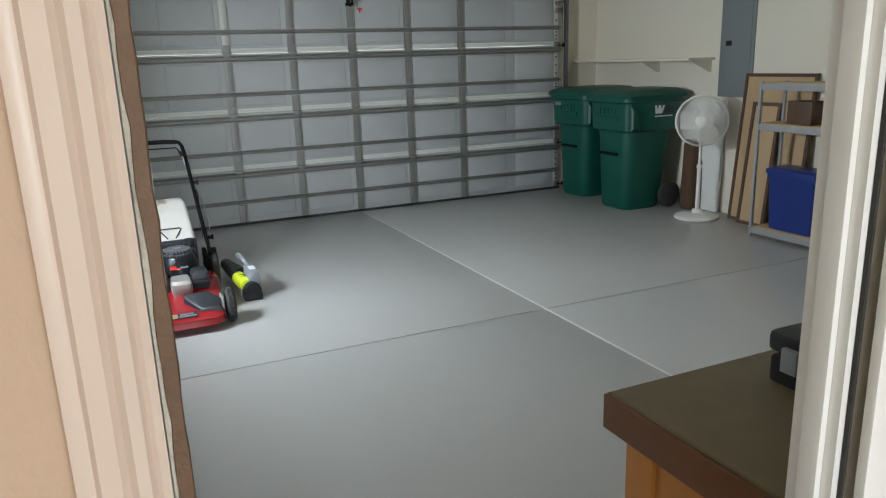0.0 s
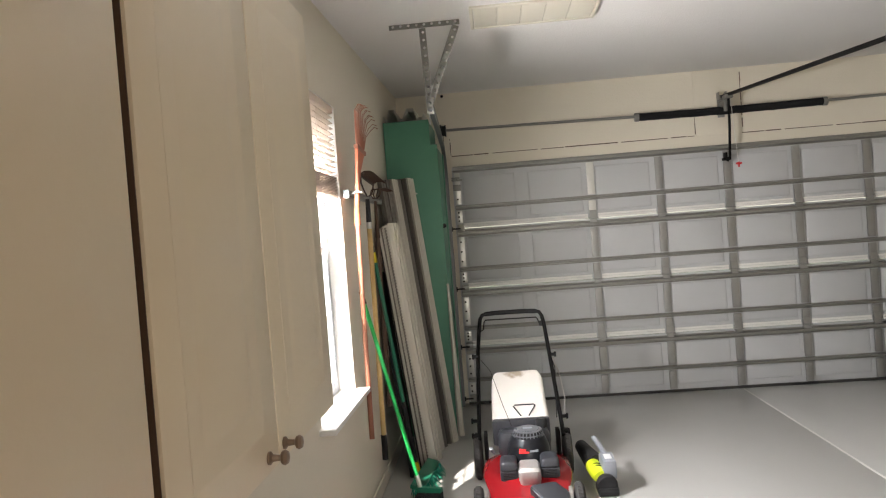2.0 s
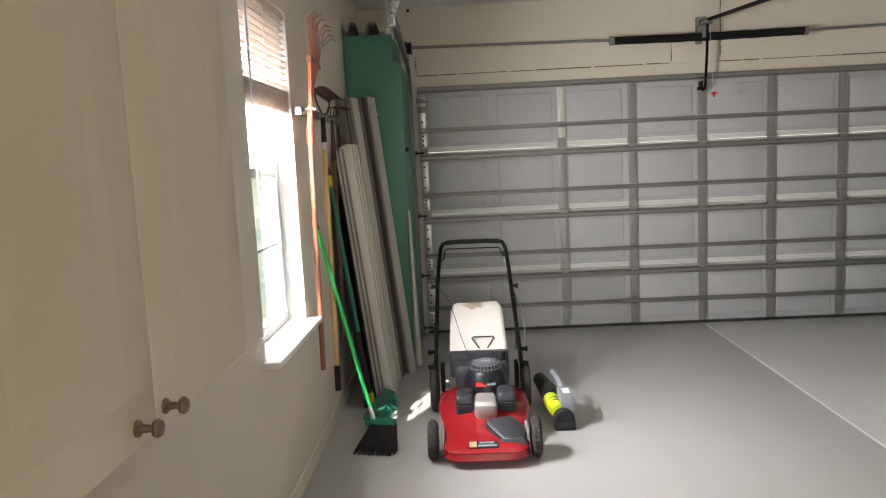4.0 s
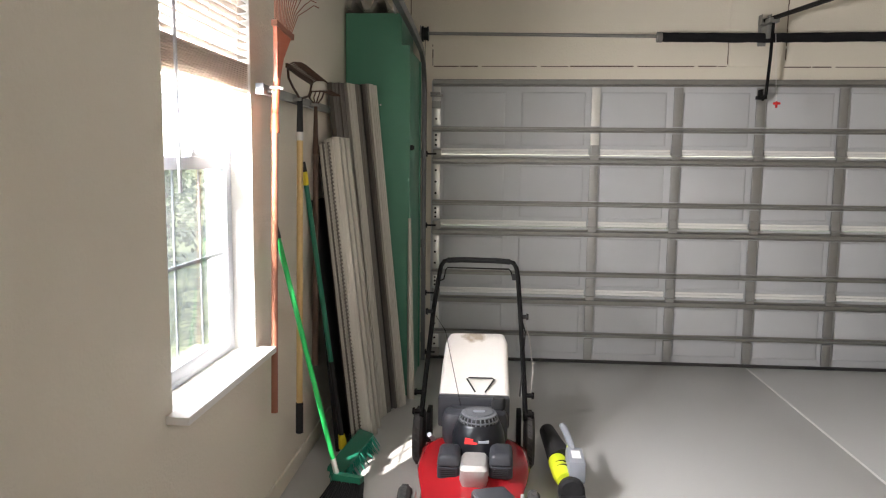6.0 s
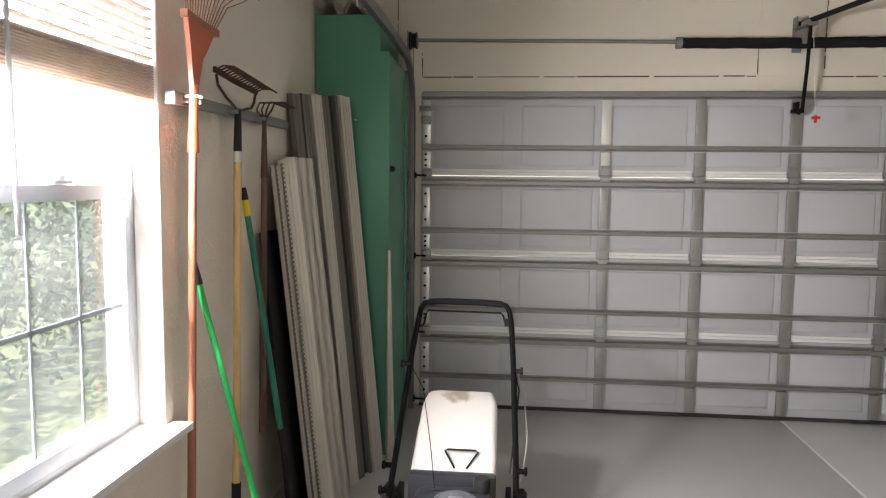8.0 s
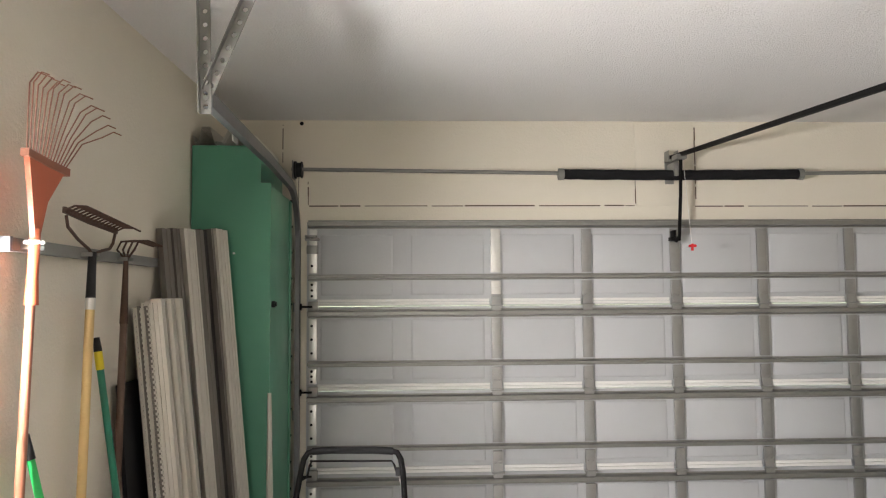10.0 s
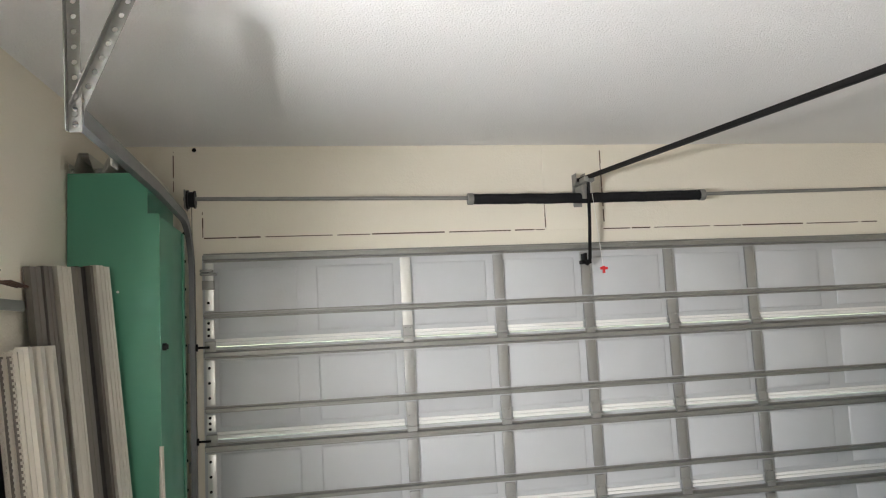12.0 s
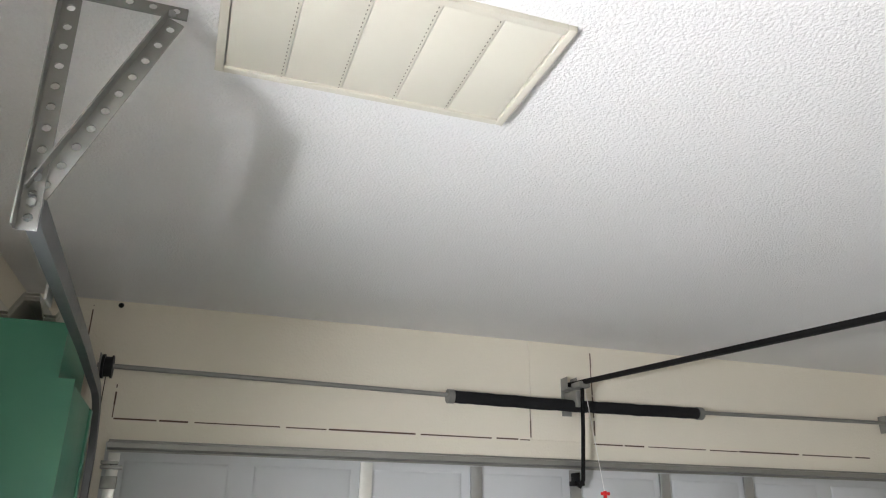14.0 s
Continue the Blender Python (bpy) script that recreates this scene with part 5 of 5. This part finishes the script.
for w, y, za, zb_ in ((0.178, -2.10, 0.26, 0.392), (0.180, -2.05, 0.24, 0.425), (0.178, -1.90, 0.20, 0.51), (0.172, -1.75, 0.18, 0.59), (0.160, -1.68, 0.20, 0.612), (0.14, -1.63, 0.26, 0.60), (0.12, -1.60, 0.33, 0.55)):
    r = 0.03
    ring = []
    for cx, cz, a in ((MX + w - r, zb_ - r, 0), (MX - w + r, zb_ - r, 90), (MX - w + r, za + r, 180), (MX + w - r, za + r, 270)):
        for k in range(4):
            t = radians(a + 30 * k)
            ring.append((cx + r * math.cos(t), y, cz + r * math.sin(t)))
    secs.append(ring)
loft(bm, secs)
for v in bm.verts:
    v.co += 0.006 * noise.noise_vector(v.co * 9)
bag = part("grass_bag", bm, BAG, mower, "white cloth grass bag, a little stained")
part("bag_handle", tube(bmesh.new(), [(MX + 0.005, -2.09, 0.405), (MX - 0.04, -2.03, 0.455), (MX - 0.03, -2.025, 0.46), (MX + 0.09, -2.025, 0.46), (MX + 0.10, -2.03, 0.455), (MX + 0.055, -2.09, 0.405)], 0.0045, 6), BLACK, bag)
left = [(0.135, -2.10, 0.27), (0.137, -1.92, 0.40), (0.150, -1.56, 0.74), (0.168, -1.45, 0.90), (0.178, -1.425, 0.955), (0.195, -1.412, 0.982), (0.225, -1.41, 0.99)]
right = [(0.668, -2.10, 0.27), (0.664, -1.92, 0.40), (0.645, -1.58, 0.74), (0.632, -1.47, 0.90), (0.622, -1.445, 0.955), (0.605, -1.432, 0.982), (0.575, -1.43, 0.99)]
part("handlebar", tubes((left, 0.0135), (right, 0.0135), ([left[-1], right[-1]], 0.0135), seg=10), DARKSTEEL, mower, "black tubular handle")
part("grip", tubes(([(0.215, -1.41, 0.988), (0.30, -1.412, 0.993), (0.50, -1.426, 0.993), (0.585, -1.431, 0.988)], 0.0165), seg=10), FOAM, mower)
part("bail", tube(bmesh.new(), [(0.172, -1.455, 0.87), (0.196, -1.445, 0.88), (0.205, -1.42, 0.93), (0.215, -1.415, 0.945), (0.58, -1.435, 0.945), (0.592, -1.445, 0.93), (0.605, -1.46, 0.89)], 0.005, 6), DARKSTEEL, mower)
part("cable_clamp", boxes(((0.598, -1.475, 0.885), (0.622, -1.445, 0.92)), bevel=0.004), BLACK, mower)
for x, y, z in ((0.148, -1.60, 0.715), (0.650, -1.61, 0.70), (0.128, -1.98, 0.36), (0.672, -1.98, 0.36), (0.130, -2.08, 0.29), (0.668, -2.08, 0.29)):
    d = -1 if x < 0.4 else 1
    part("knob", rods(((x, y, z), (x + d * 0.03, y, z), 0.012, 0.012), ((x + d * 0.03, y, z), (x + d * 0.042, y, z), 0.02, 0.017)), BLACK if z > 0.5 else DARKSTEEL, mower)
part("throttle_cable", tube(bmesh.new(), [(0.61, -1.46, 0.90), (0.655, -1.52, 0.72), (0.70, -1.66, 0.58), (0.715, -1.82, 0.44), (0.69, -1.98, 0.33), (0.64, -2.1, 0.28)], 0.0035, 6), CASTALU, mower)
part("throttle_cable", tube(bmesh.new(), [(0.65, -1.60, 0.70), (0.675, -1.65, 0.62), (0.66, -1.80, 0.50), (0.64, -2.0, 0.36)], 0.004, 6), BLACK, mower)
part("starter_rope", tube(bmesh.new(), [(0.165, -1.60, 0.69), (0.23, -1.72, 0.63), (0.30, -2.0, 0.455), (0.345, -2.25, 0.385)], 0.0018, 5), DARKSTEEL, mower)

# ---- leaf blower ----
blow = thing("leaf_blower", (0.88, -2.25, 0.0), "cordless leaf blower in acid yellow and black", "leaf blower")
bm = bmesh.new()
lathe(bm, [(0.036, 0.0), (0.042, 0.01), (0.045, 0.20), (0.050, 0.34), (0.054, 0.42)], look((0.80, -1.78, 0.10), (0.75, -1.4, 0.09)), 18)
part("tube", bm, BLACK, blow, "black blower tube")
bm = bmesh.new()
loft(bm, [[(x + u, y, 0.098 + w) for u, w in circle(r, 14)] for x, y, r in ((0.826, -2.20, 0.046), (0.830, -2.26, 0.046), (0.836, -2.34, 0.046), (0.842, -2.39, 0.044), (0.848, -2.42, 0.040))])
part("housing", bm, ACID, blow)
part("neck", loft(bmesh.new(), [[(x + u, y, 0.100 + w) for u, w in circle(r, 14)] for x, y, r in ((0.800, -1.80, 0.040), (0.815, -2.00, 0.044), (0.829, -2.198, 0.049))]), BLACK, blow)
for k in range(2):
    part("housing_rib", tube(bmesh.new(), arc((0.838 + 0.004 * k, -2.29 - 0.045 * k, 0.098), 0.0455, 20, 160, (1, 0, 0), (0, 0, 1), 8), 0.004, 6), BLACK, blow)
part("intake", lathe(bmesh.new(), [(0.040, 0.0), (0.060, 0.004), (0.062, 0.05), (0.050, 0.06)], Matrix.Translation((0.872, -2.40, 0.064)) @ Matrix.Rotation(radians(90), 4, "X"), 20), BLACK, blow)
part("handle", tube(bmesh.new(), [(0.862, -2.03, 0.220), (0.868, -2.08, 0.222), (0.885, -2.19, 0.200), (0.893, -2.26, 0.180)], 0.018, 10), PALEGREY, blow)
part("trigger_guard", boxes(((0.868, -2.24, 0.140), (0.905, -2.17, 0.180)), bevel=0.012), ACID, blow)
batt = part("battery", box(bmesh.new(), (0.858, -2.425, 0.085), (0.938, -2.235, 0.195), 0.014), PALEGREY, blow)
part("label", boxes(((0.878, -2.38, 0.1945), (0.920, -2.29, 0.1962))), LABEL, batt)
part("foot", boxes(((0.818, -2.47, 0.0), (0.938, -2.33, 0.05)), bevel=0.012), BLACK, blow)

# ---- refuse bins ----
bin_ = thing("wheeled_bin", (4.95, -1.27, 0.0), "dark green wheeled refuse bin with closed lid", "refuse bin", "refuse bins")
bm = bmesh.new()
loft(bm, [rounded(a, b, c, d, z, r, 5) for a, b, c, d, z, r in ((4.715, 5.14, -1.475, -1.055, 0.0, 0.09), (4.70, 5.16, -1.49, -1.045, 0.03, 0.10), (4.675, 5.24, -1.525, -1.01, 0.70, 0.11), (4.672, 5.25, -1.53, -1.005, 0.735, 0.11), (4.635, 5.29, -1.575, -0.965, 0.755, 0.09), (4.625, 5.31, -1.59, -0.95, 1.0, 0.09), (4.60, 5.33, -1.61, -0.93, 1.012, 0.09), (4.60, 5.33, -1.61, -0.93, 1.045, 0.09))])
body = part("body", bm, BIN, bin_)
bm = bmesh.new()
loft(bm, [rounded(a, b, c, d, z, r, 5) for a, b, c, d, z, r in ((4.585, 5.37, -1.62, -0.92, 1.046, 0.09), (4.58, 5.375, -1.625, -0.915, 1.07, 0.09), (4.61, 5.36, -1.60, -0.94, 1.098, 0.09), (4.68, 5.33, -1.53, -1.0, 1.12, 0.1), (4.76, 5.28, -1.45, -1.08, 1.127, 0.1))])
part("lid", bm, BIN, bin_)
part("front_grip", boxes(((4.612, -1.44, 0.84), (4.635, -1.10, 0.885)), bevel=0.012), BIN, body)
bm = bmesh.new()
loft(bm, [[(4.655, -1.592, 0.76), (4.76, -1.592, 0.76), (4.72, -1.592, 0.94), (4.655, -1.592, 0.97)], [(4.67, -1.615, 0.78), (4.735, -1.615, 0.78), (4.71, -1.615, 0.92), (4.67, -1.615, 0.94)]])
part("side_gusset", bm, BIN, body)
for k in range(5):
    part("grip_rib", boxes(((4.6195, -1.40 + 0.06 * k, 0.90), (4.6285, -1.385 + 0.06 * k, 0.96)), bevel=0.002), BIN, body)
part("lift_bar", rods(((4.652, -1.40, 0.53), (4.652, -1.14, 0.53), 0.014)), DARKSTEEL, body, "steel lift bar")
part("axle", rods(((5.20, -1.56, 0.125), (5.20, -0.98, 0.125), 0.012)), DARKSTEEL, bin_)
for y in (-1.54, -1.0):
    part("wheel", lathe(bmesh.new(), [(0.03, -0.03), (0.10, -0.03), (0.125, -0.02), (0.125, 0.02), (0.10, 0.03), (0.03, 0.03)], Matrix.Translation((5.20, y, 0.125)) @ Matrix.Rotation(radians(90), 4, "X"), 22), RUBBER, bin_)
part("hinge_bar", rods(((5.38, -1.42, 1.10), (5.38, -1.12, 1.10), 0.014), ((5.30, -1.42, 1.08), (5.38, -1.42, 1.10), 0.012), ((5.30, -1.12, 1.08), (5.38, -1.12, 1.10), 0.012)), BLACK, bin_)
bin_.scale = (1, 1, 1.05)
other = copy_thing(bin_, pose(5.03, -0.44, 0.0, 0, 0, 3))
other_body = next(o for o in other.children if o.name.startswith("body"))
ORIGIN[other_body.name] = Vector((4.95, -1.27, 0.0))
bm = bmesh.new()
for x, wdt in ((4.94, 0.055), (4.985, 0.055)):
    loft(bm, [[(x, y, 0.975), (x + 0.022, y, 0.975), (x + wdt * 0.75, y, 0.90), (x + wdt * 0.75 - 0.028, y, 0.90)] for y in (-1.586, -1.594)])
    loft(bm, [[(x + wdt, y, 0.975), (x + wdt + 0.022, y, 0.975), (x + wdt * 0.75, y, 0.90), (x + wdt * 0.75 - 0.022, y, 0.90)] for y in (-1.5865, -1.5945)])
emblem = part("emblem", bm, LABEL, body, "white zigzag emblem")
part("emblem", boxes(((5.085, -1.594, 0.905), (5.17, -1.586, 0.975)), bevel=0.002), GREYPLASTIC, body, "dull grey emblem block")
part("emblem_bar", boxes(((4.945, -1.590, 0.872), (5.16, -1.5835, 0.882))), LABEL, body)
part("sticker", boxes(((4.616, -1.17, 0.945), (4.6235, -1.06, 0.975))), PALEGREY, other_body, "pale sticker")
bag_ = bmesh.new()
loft(bag_, [rounded(5.24 + i, 5.42 - i, -1.80 + j, -1.64, z, 0.05, 3) for i, j, z in ((0, 0, 0.0), (0.0, 0.01, 0.2), (0.01, 0.02, 0.45), (0.03, 0.03, 0.62), (0.05, 0.05, 0.68))])
for v in bag_.verts:
    v.co += 0.03 * noise.noise_vector(v.co * 6) * (1 if v.co.z > 0.05 else 0)
solid("paper_sack", bag_, KRAFT, (5.33, -1.72, 0.0), "crumpled dark brown paper sack beside the bin", "sack")

# ---- pedestal fan ----
fan = thing("pedestal_fan", (5.07, -2.08, 0.0), "white pedestal fan standing on a round base", "fan")
FC = Vector((5.03, -2.12, 0.905))
part("base", lathe(bmesh.new(), [(0.20, 0.0), (0.205, 0.012), (0.195, 0.028), (0.12, 0.042), (0.05, 0.05), (0.045, 0.08), (0.03, 0.085)], Matrix.Translation((5.07, -2.08, 0.0)), 32), FANWHITE, fan)
part("pole", rods(((5.07, -2.08, 0.07), (5.07, -2.08, 0.48), 0.020), ((5.07, -2.08, 0.47), (5.07, -2.08, 0.50), 0.026), ((5.07, -2.08, 0.50), (5.07, -2.08, 0.80), 0.014)), FANWHITE, fan)
FM = look(FC, (0.30, -7.0, 1.15))
TURN = FM @ Matrix.Rotation(radians(180), 4, "X")
motor = part("motor", lathe(bmesh.new(), [(0.02, -0.20), (0.06, -0.19), (0.075, -0.12), (0.075, -0.06), (0.05, -0.03)], TURN, 20), FANWHITE, fan)
part("neck", rods(((5.07, -2.08, 0.78), FC + Vector((0.09, 0.08, -0.02)), 0.022)), FANWHITE, fan)
bm = bmesh.new()
R = 0.225
for j, (r, d) in enumerate(((R, 0.0), (R * 0.985, 0.03), (R * 0.985, -0.03), (R * 0.80, 0.058), (R * 0.6, 0.072), (R * 0.4, 0.078))):
    pts = [TURN @ Vector((r * math.cos(2 * math.pi * k / 32), r * math.sin(2 * math.pi * k / 32), d)) for k in range(33)]
    tube(bm, pts, 0.009 if j == 0 else 0.0022, 6)
for k in range(100):
    a = 2 * math.pi * k / 100
    ca, sa = math.cos(a), math.sin(a)
    tube(bm, [TURN @ Vector((r * ca, r * sa, d)) for r, d in ((0.045, 0.080), (R * 0.5, 0.076), (R * 0.85, 0.055), (R, 0.01))], 0.002, 4)
    tube(bm, [TURN @ Vector((r * ca, r * sa, d)) for r, d in ((0.07, -0.09), (R * 0.85, -0.06), (R, -0.01))], 0.0016, 4)
part("grille", bm, FANWHITE, fan, "white wire grille")
part("grille_cap", lathe(bmesh.new(), [(0.055, 0.074), (0.055, 0.088), (0.045, 0.094), (0.01, 0.096)], TURN, 20), FANWHITE, fan)
for k in range(3):
    bm = bmesh.new()
    a0 = 2 * math.pi * k / 3
    ring = []
    for s in range(7):
        f = s / 6
        r0 = 0.03 + 0.165 * f
        half = 0.35 + 0.30 * math.sin(math.pi * min(1, f * 0.9 + 0.1))
        ring.append([TURN @ Vector((r0 * math.cos(a0 + t), r0 * math.sin(a0 + t), z)) for t, z in ((-half, 0.025), (half, -0.025), (half, -0.028), (-half, 0.022))])
    loft(bm, ring)
    part("blade", bm, FANWHITE, motor, "cream plastic blade")

# ---- things along the right-hand wall ----
shelf = thing("wall_shelf", (5.28, -0.92, 1.33), "long cream painted wall shelf on brackets", "shelf")
part("board", boxes(((5.115, -1.82, 1.432), (XR, 0.045, 1.455)), bevel=0.003), WALL, shelf)
for y in (-1.05, -1.77):
    bm = bmesh.new()
    loft(bm, [[(5.20, y + d, 1.432), (XR, y + d, 1.432), (XR, y + d, 1.32), (XR - 0.02, y + d, 1.32), (5.23, y + d, 1.41)] for d in (-0.012, 0.012)])
    part("bracket", bm, WALL, shelf)
epanel = thing("electrical_panel", (XR - 0.01, -2.08, 1.10), "grey metal electrical panel set in the wall", "electrical panel")
part("frame", boxes(((XR - 0.012, -2.285, 1.095), (XR, -1.885, 1.985)), bevel=0.003), PANELGREY, epanel)
epd = part("door", boxes(((XR - 0.019, -2.25, 1.13), (XR - 0.0125, -1.92, 1.95)), bevel=0.002), PANELGREY, epanel)
part("latch", boxes(((XR - 0.026, -2.03, 1.555), (XR - 0.019, -1.965, 1.60)), bevel=0.002), BLACK, epd)
wb = bmesh.new()
loft(wb, [[(x, -2.02, z), (x, -1.55, z), (x + 0.014, -1.55, z), (x + 0.014, -2.02, z)] for x, z in ((5.385, 0.0), (5.415, 1.06))])
solid("white_board", wb, WHITE, (5.39, -1.8, 0.0), "blank white board leaning on the wall behind the fan", "board")


def leaning_frame(name, y0_, y1_, z1_, xf, xh, rim, label, fill, zlow=0.0):
    t = thing(name, (xf, (y0_ + y1_) / 2, zlow), label, "picture frame", "leaning frames")
    at = lambda s: xf + (xh - xf) * s
    h = z1_ - zlow

    def slab(a, b, s0, s1, d0, d1):
        return loft(bmesh.new(), [[(at(s) + d0, a, zlow + h * s), (at(s) + d0, b, zlow + h * s), (at(s) + d1, b, zlow + h * s), (at(s) + d1, a, zlow + h * s)] for s in (s0, s1)])

    r = rim / h
    part("panel", slab(y0_ + rim, y1_ - rim, r, 1 - r, 0.004, 0.014), fill, t)
    for a, b, s0, s1 in ((y0_, y0_ + rim, 0, 1), (y1_ - rim, y1_, 0, 1), (y0_ + rim, y1_ - rim, 0, r), (y0_ + rim, y1_ - rim, 1 - r, 1)):
        part("rail", slab(a, b, s0, s1, -0.006, 0.020), DARKWOOD, t)
    return t


leaning_frame("wooden_board_frame", -2.99, -2.25, 1.31, 5.285, 5.40, 0.028, "large pale wooden board in a dark frame", PLYWOOD)
leaning_frame("small_picture_frame", -2.72, -2.42, 1.07, 5.215, 5.325, 0.03, "small dark brown frame leaning on the larger board", PLYWOOD, 0.0)
unit = thing("shelving_unit", (5.08, -3.25, 0.0), "grey steel shelving unit with wooden shelves", "shelving unit")
for x in (4.93, 5.20):
    for y in (-2.85, -3.68):
        part("post", boxes(((x - 0.012, y - 0.012, 0.0), (x + 0.012, y + 0.012, 1.27)), bevel=0.003), WIRE, unit)
for z in (0.05, 0.90, 1.22):
    part("shelf_board", boxes(((4.935, -3.67, z + 0.026), (5.20, -2.86, z + 0.040)), bevel=0.002), PLYWOOD, unit)
    part("edge_rail", boxes(((4.922, -3.68, z - 0.02), (4.934, -2.85, z + 0.030)), bevel=0.002), WIRE, unit)
    part("edge_rail", boxes(((4.934, -2.862, z - 0.02), (5.20, -2.85, z + 0.025)), bevel=0.002), WIRE, unit)
tote = thing("storage_tote", (5.06, -3.17, 0.09), "blue plastic storage tote on the lowest shelf", "storage box")
bm = bmesh.new()
loft(bm, [rounded(a, b, c, d, z, 0.03, 4) for a, b, c, d, z in ((4.97, 5.17, -3.38, -2.98, 0.091), (4.955, 5.185, -3.40, -2.96, 0.50), (4.945, 5.195, -3.41, -2.945, 0.515), (4.945, 5.195, -3.41, -2.945, 0.545))])
part("body", bm, BLUE, tote)
bm = bmesh.new()
loft(bm, [rounded(4.935 + i, 5.205 - i, -3.42 + i, -2.935 - i, z, 0.03, 4) for i, z in ((0, 0.546), (0, 0.575), (0.02, 0.592), (0.05, 0.592))])
part("lid", bm, BLUE, tote)
solid("dark_box", box(bmesh.new(), (4.97, -3.30, 0.941), (5.15, -3.08, 1.12), 0.006), DARKWOOD, (5.06, -3.19, 0.941), "small dark brown box on the shelving", "box")

# ---- workbench by the doorway ----
bench = thing("workbench", (1.8, -6.27, 0.0), "worn wooden workbench with a thick stained top", "workbench")
part("top", boxes(((1.038, -6.543, 0.788), (2.70, -6.045, 0.822)), bevel=0.005), BENCHTOP, bench)
part("edge_board", boxes(((1.034, -6.052, 0.738), (2.70, -6.034, 0.816)), bevel=0.004), BENCHEDGE, bench)
part("edge_board", boxes(((1.026, -6.54, 0.738), (1.0375, -6.036, 0.816)), bevel=0.003), BENCHEDGE, bench)
for x in (1.075, 2.58):
    for y in (-6.14, -6.47):
        part("leg", boxes(((x, y, 0.0), (x + 0.085, y + 0.085 if y > -6.3 else y + 0.06, 0.787)), bevel=0.004), BENCHLEG, bench)
part("side_panel", boxes(((1.085, -6.41, 0.10), (1.105, -6.14, 0.74)), bevel=0.003), BENCHLEG, bench)
part("stretcher", boxes(((1.16, -6.12, 0.16), (2.58, -6.09, 0.24)), bevel=0.003), BENCHLEG, bench)
tool = thing("tool_case", (1.38, -6.28, 0.823), "black plastic tool case on the workbench", "tool case")
part("base", box(bmesh.new(), (1.365, -6.40, 0.823), (1.675, -6.16, 0.885), 0.010), BLACK, tool)
part("lid", box(bmesh.new(), (1.36, -6.405, 0.893), (1.68, -6.155, 0.94), 0.014), COWL, tool)
for y in (-6.37, -6.22):
    part("clasp", box(bmesh.new(), (1.348, y - 0.02, 0.862), (1.3635, y + 0.02, 0.915), 0.004), PALEGREY, tool)
part("carry_handle", tube(bmesh.new(), [(1.41, -6.28, 0.938), (1.42, -6.28, 0.97), (1.55, -6.28, 0.97), (1.56, -6.28, 0.938)], 0.010, 8), BLACK, tool)
